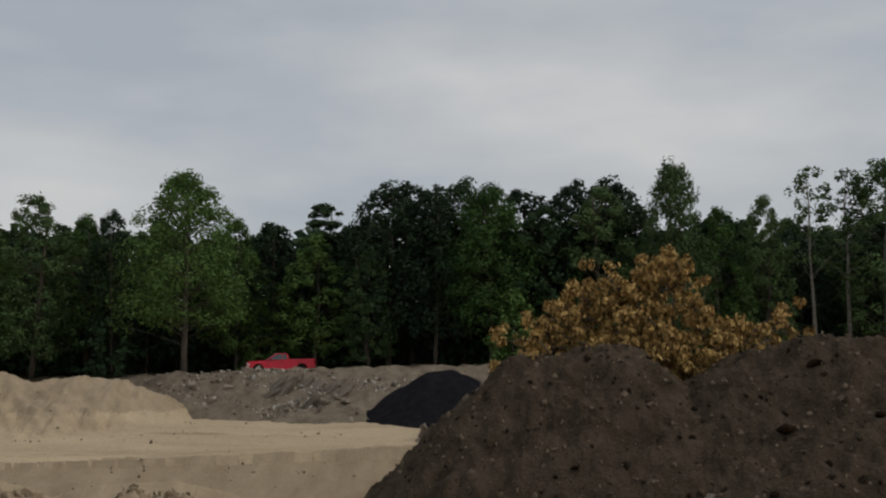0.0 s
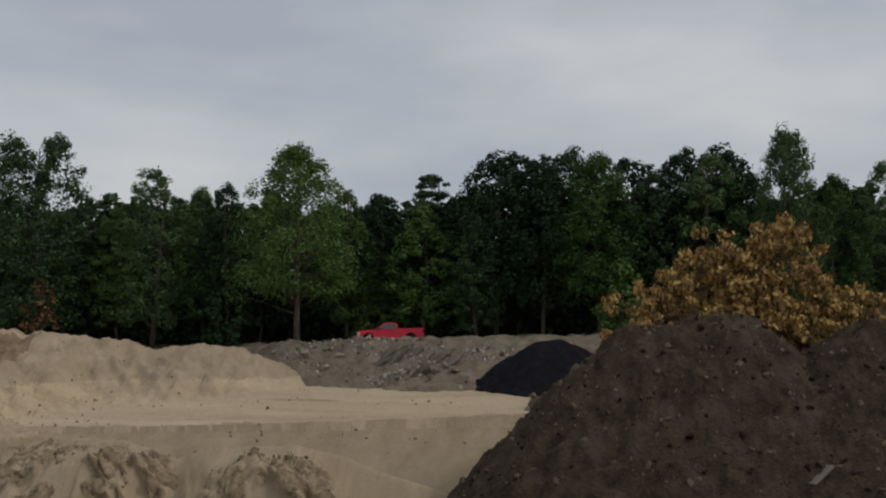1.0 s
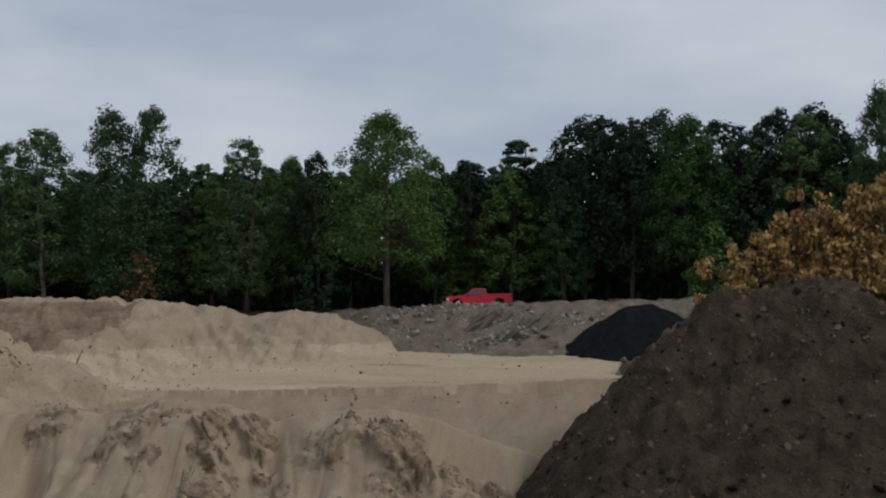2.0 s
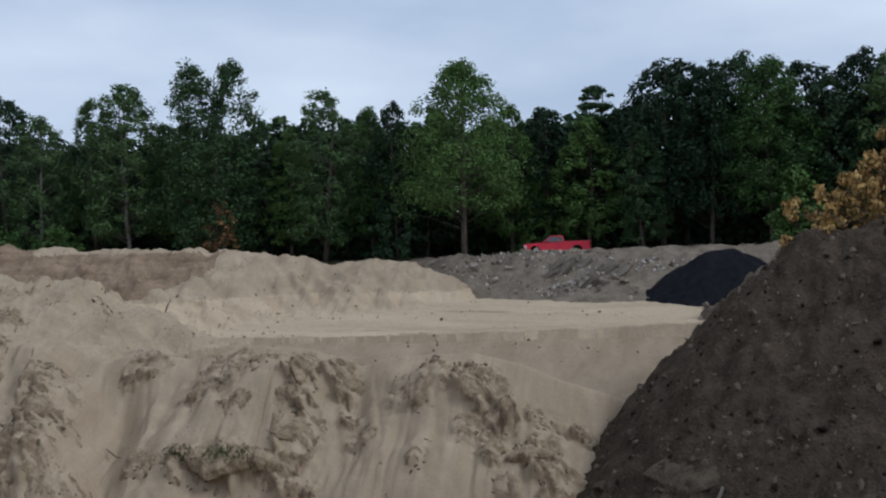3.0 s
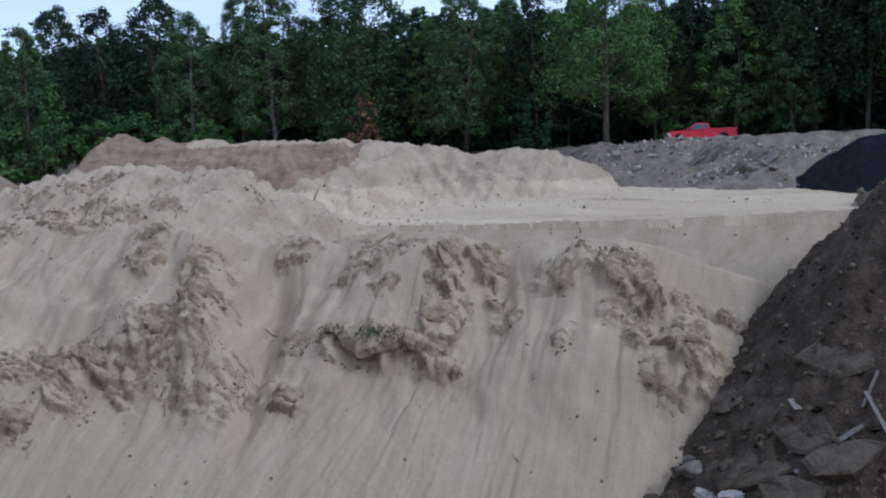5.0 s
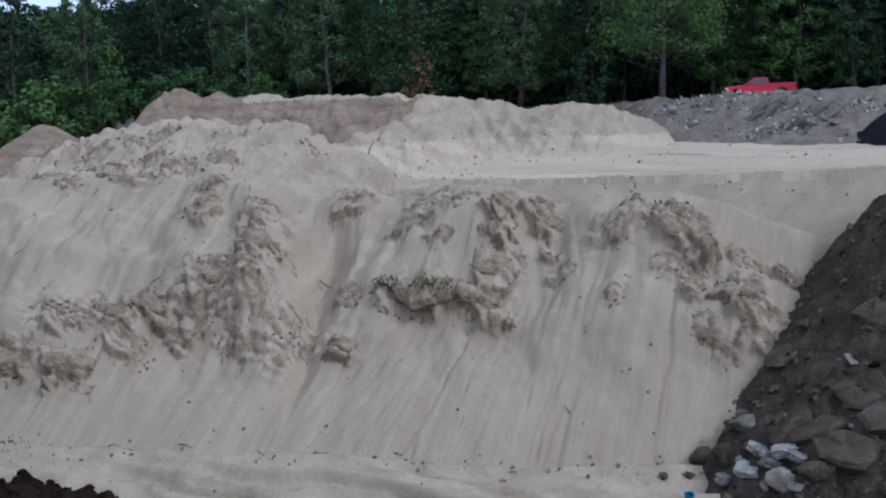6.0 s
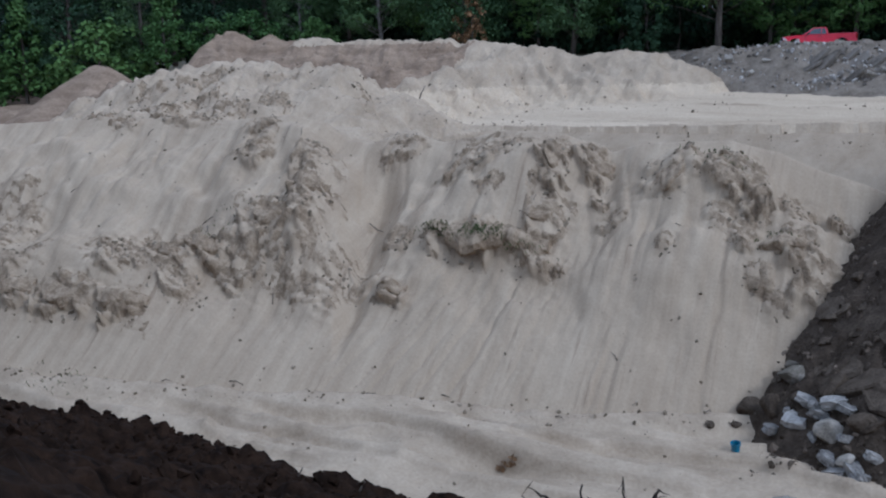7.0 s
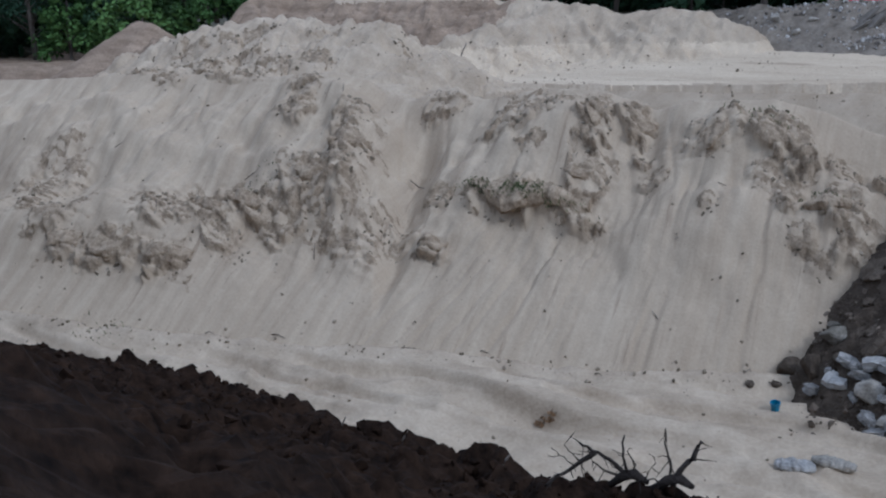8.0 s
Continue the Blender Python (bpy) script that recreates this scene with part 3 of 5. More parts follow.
LUMBER = mat("weathered_grey_lumber", (0.11, 0.093, 0.074), (0.24, 0.21, 0.175), 2.0, 0.85, 0.4, 18.0, streak=(0.3, 4, 4))


def tube(verts, faces, points, radii, sides=6):
    """Adds a tapered tube along points."""
    base = len(verts)
    pts = [Vector(p) for p in points]
    for k, p in enumerate(pts):
        d = (pts[min(k + 1, len(pts) - 1)] - pts[max(k - 1, 0)]).normalized()
        side = d.cross(Vector((0.31, 0.17, 0.94)) if abs(d.z) < 0.85 else Vector((1, 0.1, 0))).normalized()
        up = side.cross(d)
        for j in range(sides):
            a = 2 * math.pi * j / sides
            verts.append(tuple(p + (side * math.cos(a) + up * math.sin(a)) * radii[k]))
    for k in range(len(pts) - 1):
        for j in range(sides):
            a, b = base + k * sides + j, base + k * sides + (j + 1) % sides
            faces.append((a, b, b + sides, a + sides))
    faces.append(tuple(base + j for j in reversed(range(sides))))
    faces.append(tuple(base + (len(pts) - 1) * sides + j for j in range(sides)))


def leaves(rng, centres, sizes, per, leaf, flat=0.75, droop=0.0):
    """Corner points and quads of many single leaves gathered round centres."""
    n = len(centres) * per
    c = np.repeat(centres, per, 0)
    r = np.repeat(sizes, per)
    d = rng.normal(size=(n, 3))
    d /= np.linalg.norm(d, axis=1)[:, None]
    p = c + d * (r * rng.uniform(0.15, 1.0, n) ** 0.5)[:, None] * (1, 1, flat)
    nor = d * 0.95 + rng.normal(size=(n, 3)) * 0.40 + (0, 0, 0.40)
    nor /= np.linalg.norm(nor, axis=1)[:, None]
    t = np.cross(nor, rng.normal(size=(n, 3)))
    t[:, 2] -= droop
    t /= np.linalg.norm(t, axis=1)[:, None]
    b = np.cross(nor, t)
    s = (leaf * rng.uniform(0.65, 1.35, n))[:, None]
    tip = p + t * s * 0.6 - nor * s * 0.12
    v = np.stack([p - t * s * 0.5, p + b * s * 0.34 + t * s * 0.05, tip, p - b * s * 0.34 + t * s * 0.05], 1).reshape(-1, 3)
    return v, np.arange(4 * n).reshape(-1, 4)


def leaf_mesh(name, v, f, material):
    me = bpy.data.meshes.new(name)
    me.vertices.add(len(v))
    me.vertices.foreach_set("co", v.ravel())
    me.loops.add(f.size)
    me.loops.foreach_set("vertex_index", f.ravel().astype(np.int32))
    me.polygons.add(len(f))
    me.polygons.foreach_set("loop_start", np.arange(0, f.size, 4, dtype=np.int32))
    me.materials.append(material)
    me.update(calc_edges=True)
    return me


def make_tree(seed, height, reach, bare, profile, clusters, per, leaf, leaf_material, bark, label, heads=1, gap=0.0, tiers=0, name="tree"):
    """A tree at the origin: a tapered trunk with limbs, and a crown of single leaves on the limbs' ends."""
    rng = np.random.default_rng(seed)
    root = new(name)
    v, f = [], []
    tip = rng.normal(size=2) * 0.03 * height
    wander = [Vector((tip[0] * k / 7 + rng.normal() * 0.05, tip[1] * k / 7 + rng.normal() * 0.05, height * 0.96 * k / 7)) for k in range(8)]
    thick = (0.0085 if bark is PALE_BARK else 0.0125) * height
    tube(v, f, [(0, 0, -0.4)] + [tuple(p) for p in wander[1:]], [thick * 1.35 * (1 - k / 7.6) + 0.015 for k in range(8)], 8)
    centres, sizes = [], []
    for k in range(clusters):
        u = bare + (1 - bare) * (k + rng.uniform(0, 1)) / clusters
        if tiers:
            u = bare + (1 - bare) * (math.floor((u - bare) / (1 - bare) * tiers) + 0.25 + 0.25 * rng.uniform(-1, 1)) / tiers
        w = np.interp(u, [a for a, _ in profile], [b for _, b in profile]) * reach
        ang = rng.uniform(0, 2 * math.pi)
        rad = w * rng.uniform(0.25, 1.0) ** 0.6
        if gap and math.sin(ang * 3 + u * 17 + seed) > 1 - gap:
            continue
        head = 0.0
        if heads > 1 and u > 0.62:
            head = (1 if rng.uniform() > 0.5 else -1) * reach * 0.40
            rad *= 0.72
        top = Vector((math.cos(ang) * rad + head, math.sin(ang) * rad, u * height + rng.normal() * 0.15))
        r = reach * (0.24 if tiers else 0.25) * rng.uniform(0.6, 1.3) * (1.15 - 0.5 * u)
        centres.append(tuple(top))
        sizes.append(max(r, 0.35))
        if k % 3 == 0:
            at = max(0.6, min(6.9, u * 7 - 0.35 - 0.45 * rad / max(reach, 0.1)))
            j = int(at)
            start = wander[j].lerp(wander[min(j + 1, 7)], at - j)
            mid = start.lerp(top, 0.55) + Vector((0, 0, 0.15 if not tiers else 0))
            tube(v, f, [start, mid, top], [thick * 0.20 * (1.1 - u) + 0.012, thick * 0.11 * (1.1 - u) + 0.008, 0.006], 5)
    trunk = new("trunk", raw_mesh("trunk", v, f, bark, True))
    trunk.parent = root
    lv, lf = leaves(rng, np.array(centres), np.array(sizes), per, leaf, 0.5 if tiers else 0.8)
    crown = new("crown", leaf_mesh("crown", lv, lf, leaf_material))
    crown.parent = root
    return tagged(root, label=label, category=name)


BROAD = [(0.0, 0.4), (0.25, 0.9), (0.42, 1.0), (0.6, 0.95), (0.78, 0.72), (0.92, 0.38), (1.0, 0.1)]
OVAL = [(0.0, 0.5), (0.2, 0.85), (0.45, 1.0), (0.65, 0.92), (0.82, 0.68), (0.93, 0.42), (1.0, 0.16)]
PINE = [(0.0, 0.5), (0.3, 1.0), (0.6, 0.75), (0.8, 0.5), (0.93, 0.42), (1.0, 0.12)]
SPIRE = [(0.0, 1.0), (0.4, 0.75), (0.8, 0.35), (1.0, 0.04)]
T_BROAD = "tall spreading green maple at the edge of the woods"
PROTO = {
    "broad": make_tree(11, 15.6, 5.2, 0.27, BROAD, 300, 66, 0.22, LEAF_GREEN, BARK, T_BROAD),
    "twin": make_tree(12, 17.3, 4.5, 0.10, OVAL, 430, 52, 0.24, LEAF_MID, BARK, "tall twin-headed poplar with gaps in its green crown", heads=2),
    "oval": make_tree(13, 14.2, 3.3, 0.14, OVAL, 210, 58, 0.22, LEAF_MID, BARK, "upright leafy green tree at the edge of the woods", gap=0.08),
    "oval_b": make_tree(14, 13.6, 3.5, 0.16, BROAD, 200, 58, 0.22, LEAF_GREEN, BARK, "fresh green leafy tree at the edge of the woods", gap=0.1),
    "dark": make_tree(15, 14.8, 4.1, 0.22, OVAL, 210, 38, 0.28, LEAF_DARK, BARK, "dense dark green oak in the woods"),
    "dark_b": make_tree(16, 13.8, 3.7, 0.24, OVAL, 190, 36, 0.28, LEAF_DARK, BARK, "dark green leafy tree deep in the woods", gap=0.08),
    "pine": make_tree(17, 14.0, 2.6, 0.38, PINE, 170, 48, 0.22, LEAF_DARK, BARK, "dark pine with flat tiers of needles", tiers=8),
    "birch": make_tree(18, 14.6, 3.4, 0.20, OVAL, 240, 54, 0.21, LEAF_MID, PALE_BARK, "slim pale-trunked birch with a thin crown", gap=0.05),
    "sparse": make_tree(19, 15.2, 2.6, 0.52, OVAL, 70, 28, 0.23, LEAF_MID, PALE_BARK, "slender bare-stemmed birch with an open tuft of leaves", gap=0.25),
    "young": make_tree(20, 5.6, 1.9, 0.05, SPIRE, 100, 32, 0.22, LEAF_GREEN, BARK, "young bright green tree below the wood's edge"),
    "bush": make_tree(21, 3.2, 2.2, 0.05, OVAL, 80, 36, 0.20, LEAF_GREEN, BARK, "low bright green bush at the edge of the woods", name="bush"),
    "under": make_tree(22, 4.6, 2.6, 0.02, OVAL, 54, 20, 0.42, LEAF_DARK, BARK, "undergrowth shrub beneath the trees, shade put into its dark colour", name="shrub"),
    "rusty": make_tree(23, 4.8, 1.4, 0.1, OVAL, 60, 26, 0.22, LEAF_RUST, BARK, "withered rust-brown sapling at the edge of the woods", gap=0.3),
    "back": make_tree(24, 14.4, 4.0, 0.08, OVAL, 105, 16, 0.58, LEAF_DARK, BARK, "green tree standing deep in the woods, colour darkened for shade"),
    "back_b": make_tree(25, 13.6, 3.8, 0.10, BROAD, 105, 16, 0.56, LEAF_MID, BARK, "green leafy tree standing deep in the woods", gap=0.05),
}
NATURAL = {"broad": 15.6, "twin": 17.3, "oval": 14.2, "oval_b": 13.6, "dark": 14.8, "dark_b": 13.8, "pine": 14.0, "birch": 14.6, "sparse": 15.2, "young": 5.6, "bush": 3.2, "under": 4.6, "rusty": 4.8, "back": 14.4, "back_b": 13.6}
used_first = set()


def plant(kind, x, y, height, turn, wide=1.0, base=-0.5):
    if x < -68 and y < 82:
        base, height = -4.0, height + 3.4
    s = height / NATURAL[kind]
    m = pose(x, y, base, 0, 0, turn) @ Matrix.Diagonal((s * wide, s * wide, s, 1))
    if kind not in used_first:
        used_first.add(kind)
        PROTO[kind].matrix_basis = m
        tagged(PROTO[kind], group="undergrowth" if kind in ("under", "bush") else "trees of the wood")
        return
    ob = copy_thing(PROTO[kind], pose(x, y, base, 0, 0, turn))
    ob.scale = (s * wide, s * wide, s)


# the trees one can tell apart along the edge: kind, x, y, height, turn, breadth
EDGE_WEST = [("broad", -20.0, 83.5, 15.6, 0, 1.0), ("twin", -42.3, 85.0, 17.2, 8, 1.0), ("oval", -32.6, 85.5, 14.3, 40, 1.0), ("oval_b", -29.3, 88.5, 13.0, 10, 0.8),
        ("dark_b", -26.8, 87.5, 13.2, 70, 0.75), ("oval_b", -36.6, 88.0, 11.5, 130, 0.9), ("birch", -50.5, 84.5, 15.6, 0, 1.15), ("oval", -54.5, 86.0, 14.8, 200, 0.8),
        ("birch", -58.5, 83.5, 13.2, 90, 1.1), ("dark", -64.0, 86.5, 15.4, 20, 1.05), ("dark_b", -68.5, 84.0, 14.4, 130, 1.0), ("dark", -72.5, 82.5, 14.6, 220, 1.0),
        ("dark_b", -14.2, 90.0, 12.4, 300, 0.95), ("pine", -9.8, 90.0, 14.4, 0, 1.1)]
EDGE_MIDDLE = [("oval_b", -10.4, 88.0, 11.2, 60, 1.1), ("dark", -4.4, 88.0, 15.2, 100, 0.95), ("dark", -0.6, 87.0, 14.8, 200, 0.85), ("broad", 4.0, 86.5, 14.8, 120, 0.95),
        ("oval", -5.8, 86.0, 9.8, 240, 1.0), ("dark_b", 8.4, 86.0, 13.2, 30, 1.1), ("oval", 12.6, 84.5, 14.4, 300, 1.05), ("twin", 18.0, 82.5, 15.9, 60, 0.72),
        ("oval_b", 21.6, 83.5, 12.6, 210, 0.8), ("dark", 15.2, 86.0, 13.2, 10, 1.0), ("oval", 25.0, 83.0, 13.4, 100, 0.75), ("sparse", 28.4, 82.0, 15.7, 0, 1.0),
        ("sparse", 31.4, 83.0, 15.6, 140, 1.1), ("birch", 34.2, 83.0, 16.0, 30, 1.1)]
EDGE_EAST = [("dark_b", 29.5, 88.0, 10.5, 0, 1.2), ("dark", 37.5, 84.0, 14.5, 70, 1.0), ("dark", 24.0, 88.0, 10.0, 50, 1.2), ("dark_b", 33.5, 87.0, 9.8, 50, 1.2),
        ("dark", 10.8, 88.0, 15.2, 160, 1.0), ("dark_b", 6.6, 89.5, 14.9, 250, 1.1), ("dark", 14.0, 89.5, 15.6, 75, 1.05), ("dark_b", -2.6, 90.5, 15.6, 15, 1.1),
        ("dark", 1.8, 90.5, 15.8, 145, 1.0), ("oval_b", -17.0, 89.0, 12.6, 15, 0.9), ("young", -11.6, 90.5, 7.5, 15, 1.2), ("oval_b", -46.0, 87.5, 12.5, 45, 1.0),
        ("young", 5.4, 80.6, 6.4, 0, 1.2), ("rusty", -40.6, 82.6, 5.2, 0, 1.0)]
EDGE_FILL = [("young", -15.0, 89.0, 6.0, 40, 1.1), ("young", -66.8, 74.5, 7.0, 60, 1.0), ("bush", -59.5, 77.0, 4.1, 0, 1.15), ("bush", -63.0, 76.0, 3.6, 120, 1.2),
        ("dark_b", -77.5, 74.0, 12.0, 0, 1.0), ("bush", -73.0, 73.0, 3.4, 200, 1.1), ("oval", -72.0, 77.0, 12.5, 30, 0.9), ("dark", -84.0, 70.0, 14.0, 60, 1.0),
        ("young", -80.0, 70.5, 6.0, 10, 1.1), ("bush", -55.0, 80.5, 3.4, 75, 1.0), ("under", -26.0, 85.0, 4.4, 0, 1.0)]
for kind, x, y, h, turn, wide in EDGE_WEST + EDGE_MIDDLE + EDGE_EAST + EDGE_FILL:
    plant(kind, x, y, h, turn, wide)
rng = random.Random(5)
for row, (yy, low, high) in enumerate(((91.5, 10.5, 12.8), (96.0, 11.0, 13.5), (101.5, 11.5, 14.5))):
    x = -96.0 + row * 1.7
    while x < 58:
        if rng.random() < 0.93:
            plant(rng.choice(("back", "back", "back_b")), x, yy + rng.uniform(-1.5, 1.5), rng.uniform(low, high), rng.uniform(0, 360), rng.uniform(1.0, 1.25))
        x += rng.uniform(3.8, 5.2)
spots = [(x + rng.uniform(-1.5, 1.5), yy + rng.uniform(-1.5, 1.5), -0.5) for yy in (106.0, 110.5, 115.0) for x in np.arange(-118, 66, 4.8)]
spots += [(rng.uniform(-112, -88), 60 + 1.6 * k, -3.5) for k in range(28)]
deep = np.random.default_rng(27)
middle, girth = [], []
for x, y, z in spots:
    tall = deep.uniform(11.5, 14)
    for k in range(52):
        u = deep.uniform(0.03, 1)
        w = np.interp(u, [a for a, _ in OVAL], [b for _, b in OVAL]) * 4.6 * math.sqrt(deep.uniform(0.1, 1))
        a = deep.uniform(0, 2 * math.pi)
        middle.append((x + math.cos(a) * w, y + math.sin(a) * w, z + u * tall))
        girth.append(deep.uniform(0.7, 1.3))
# the deep wood's shade is part of this leaf colour
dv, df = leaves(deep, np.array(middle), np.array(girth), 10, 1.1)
tagged(new("far_woods", leaf_mesh("far_woods", dv, df, LEAF_DARK)), label="dense green woods closing off the background, colour darkened for shade", category="woods", kind="stuff")
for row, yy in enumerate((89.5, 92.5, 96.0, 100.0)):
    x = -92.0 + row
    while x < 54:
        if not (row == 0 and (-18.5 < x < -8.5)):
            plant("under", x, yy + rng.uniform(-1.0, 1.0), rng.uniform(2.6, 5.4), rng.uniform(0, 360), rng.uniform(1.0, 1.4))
        x += rng.uniform(4.2, 6.4)
for k in range(12):
    a = rng.uniform(0, 1)
    plant(rng.choice(("back", "back_b")), -92 - 10 * a + rng.uniform(-4, 4), 30 + 45 * k / 12, rng.uniform(11, 14), rng.uniform(0, 360), 1.1)
for k in range(12):
    plant(rng.choice(("back", "back_b")), 44 + rng.uniform(-3, 8), 30 + 52 * k / 12, rng.uniform(11, 14), rng.uniform(0, 360), 1.1)


# ---- felled tree with dry brown leaves, behind the soil heap ----
def felled_tree():
    r = np.random.default_rng(31)
    root = new("felled_tree")
    v, f = [], []
    base = Vector((12.2, 55.5, -0.2))
    centres, sizes = [], []
    fans = [(3.4, 49.4, 1.9), (4.2, 52.3, 2.4), (5.2, 52.4, 3.5), (6.6, 52.6, 4.7), (5.8, 52.2, 2.6), (8.0, 52.8, 5.7), (11.2, 53.2, 5.6), (9.2, 52.2, 2.4), (7.6, 52.2, 2.5), (16.0, 52.6, 2.4), (3.0, 51.6, 1.0), (4.6, 52.5, 2.9), (6.0, 53, 4.3), (7.4, 53, 5.3), (9.0, 53.5, 5.2), (10.4, 53.5, 6.1), (11.8, 53.5, 6.4), (13.2, 53.5, 5.0), (12.6, 53, 3.4),
            (10.6, 52.6, 3.0), (8.6, 52.4, 3.2), (14.6, 53.5, 3.0), (16.4, 53.2, 3.4), (17.4, 53, 3.2), (15.4, 52.6, 1.8), (12.4, 52, 1.4), (10.9, 51.6, 1.6), (5.4, 52.2, 1.9), (9.6, 53, 4.2), (7.0, 52.6, 3.6), (13.8, 52.4, 2.2)]
    for tip in fans:
        tip = Vector(tip)
        mid = base.lerp(tip, 0.5) + Vector((r.normal() * 0.4, r.normal() * 0.3, 0.3))
        tube(v, f, [base, mid, tip], [0.16, 0.08, 0.02], 6)
        for k in range(15):
            u = r.uniform(0.45, 1.08)
            p = mid.lerp(tip, (u - 0.4) / 0.6) + Vector((r.normal() * 0.62, r.normal() * 0.5, r.normal() * 0.5))
            centres.append(tuple(p))
            sizes.append(r.uniform(0.25, 0.5))
            tube(v, f, [mid.lerp(tip, (u - 0.4) / 0.8), p], [0.03, 0.01], 4)
    limbs = new("trunk", raw_mesh("trunk", v, f, DEAD_WOOD, True))
    limbs.parent = root
    lv, lf = leaves(r, np.array(centres), np.array(sizes), 38, 0.25, 0.9, 0.9)
    crown = new("crown", leaf_mesh("crown", lv, lf, LEAF_BROWN))
    crown.parent = root
    return tagged(root, label="uprooted oak crown with dry brown leaves behind the soil heap", category="felled tree")


felled_tree()


# ---- stones and clods ----
def stone_shape(r, count=13, flat=0.7):
    """A broken, angular stone of unit size, as points and faces."""
    bm = bmesh.new()
    p = r.normal(size=(count, 3))
    p = p / np.linalg.norm(p, axis=1)[:, None] * r.uniform(0.36, 0.52, count)[:, None] * (1.05, 0.9, flat)
    for c in p:
        bm.verts.new(tuple(c))
    bmesh.ops.convex_hull(bm, input=bm.verts[:])
    bmesh.ops.delete(bm, geom=[w for w in bm.verts if not w.link_faces], context="VERTS")
    bm.verts.index_update()
    pts = np.array([tuple(w.co) for w in bm.verts])
    fcs = [tuple(w.index for w in fc.verts) for fc in bm.faces]
    bm.free()
    return pts, fcs


shape_rng = np.random.default_rng(41)
SHAPES = [stone_shape(shape_rng, 14, shape_rng.uniform(0.5, 0.9)) for k in range(16)]


def top_height(x, y):
    x, y = np.asarray(x, float), np.asarray(y, float)
    z = np.maximum(ground_height(x, y), pile_height(x, y))
    z = np.where((x > -26) & (x < 16) & (y > 66), np.maximum(z, rubble_height(x, y)), z)
    return np.where((x > -9) & (x < 8) & (y > 66), np.maximum(z, heap_height(x, y)), z)


def scatter(name, xy, sizes, height, material, label, seed, sink=0.25, flatten=1.0):
    """Many small pieces lying on a surface, joined into one mesh of kind stuff."""
    r = np.random.default_rng(seed)
    xy = np.asarray(xy)
    z = height(xy[:, 0], xy[:, 1])
    v, f = [], []
    total = 0
    for (x, y), zz, s in zip(xy, z, sizes):
        pts, fcs = SHAPES[r.integers(len(SHAPES))]
        turn = np.array(Euler((r.uniform(0, 6), r.uniform(0, 6), r.uniform(0, 6))).to_matrix())
        p = pts @ turn.T * s * r.uniform(0.7, 1.3, 3) * (1, 1, flatten) + (x, y, zz + s * (0.5 - sink) * 0.5)
        v.append(p)
        f += [tuple(i + total for i in fc) for fc in fcs]
        total += len(pts)
    ob = new(name, raw_mesh(name, np.concatenate(v), f, material))
    return tagged(ob, label=label, category="debris", kind="stuff")


def stone(name, x, y, size, material, label, category, group="", seed=0, tall=0.7, height=None, z=None, sink=0.15, cuts=2):
    r = np.random.default_rng(seed)
    pts, fcs = stone_shape(r, 16 if cuts == 1 else 22, tall)
    bm = bmesh.new()
    corner = [bm.verts.new(tuple(c)) for c in pts * size * r.uniform(0.85, 1.2, 3)]
    for fc in fcs:
        bm.faces.new([corner[i] for i in fc])
    bmesh.ops.bevel(bm, geom=bm.edges[:], offset=size * 0.03, segments=1, affect="EDGES")
    me = bpy.data.meshes.new(name)
    bm.to_mesh(me)
    bm.free()
    me.materials.append(material)
    ob = new(name, me)
    zz = float((height or top_height)(np.array([x]), np.array([y]))[0]) if z is None else z
    ob.matrix_basis = pose(x, y, zz + size * tall * (0.5 - sink) * 0.9, r.uniform(-25, 25), r.uniform(-25, 25), r.uniform(0, 360))
    return tagged(ob, label=label, category=category, group=group)


PALE_STONE = mat("pale_concrete_chips", (0.12, 0.10, 0.08), (0.46, 0.42, 0.365), 1.5, 0.9, 0.5, 12.0, island=0.8)
r = np.random.default_rng(51)
pts, sz = [], []
for sx, sy, rx, ry, th in SODS:
    for k in range(int(46 * rx * ry ** 0.5) + 6):
        a, d = r.uniform(0, 2 * math.pi), r.uniform(0, 1.5) ** 0.5
        pts.append((sx + math.cos(a) * d * rx, sy + math.sin(a) * d * ry - 0.15))
        sz.append(0.07 + 0.34 * r.uniform() ** 2.6 + 0.35 * th * (r.uniform() > 0.95))
scatter("sod_clods", pts, sz, ground_height, CLOD, "crusted grey-brown sod clods slumped on the sand face", 52, 0.8)
pts = [(x, foot_line(x) + r.normal() * 0.45 - 0.2) for x in r.uniform(-55, -9, 380)]
scatter("foot_crumbs", pts, 0.04 + 0.24 * r.uniform(size=380) ** 4, ground_height, CLOD, "small crumbs and sticks along the foot of the sand face", 53)
pts = [(r.uniform(-56, -8), r.uniform(29, 62)) for k in range(1100)]
scatter("sand_crumbs", pts, 0.04 + 0.18 * r.uniform(size=1100) ** 4, ground_height, CLOD, "scattered small clods lying on pale sand", 54)
pts = [(r.uniform(-34, -4), r.choice([r.normal(62.7, 0.4), r.normal(67.5, 0.8), r.uniform(60, 72)])) for k in range(300)]
heap_pts = [(r.uniform(-57, -24), r.uniform(50, 74)) for k in range(1000)]
scatter("mound_crumbs", heap_pts, 0.05 + 0.26 * r.uniform(size=1000) ** 4, ground_height, CLOD, "crumbly clods lying over the sand mounds", 62, 0.5)
scatter("bench_crumbs", pts, 0.05 + 0.26 * r.uniform(size=300) ** 6, ground_height, CLOD, "small clods and twigs strewn over the sand bench", 55)
n = 3800
pts = [(r.uniform(-9, 22), r.uniform(36, 50.5)) for k in range(n)]
scatter("heap_crumbs", pts, 0.07 + 0.40 * r.uniform(size=n) ** 3.5, pile_height, SOIL_CLOD, "dark clods and pebbles on the soil heap", 56, 0.6)
n = 460
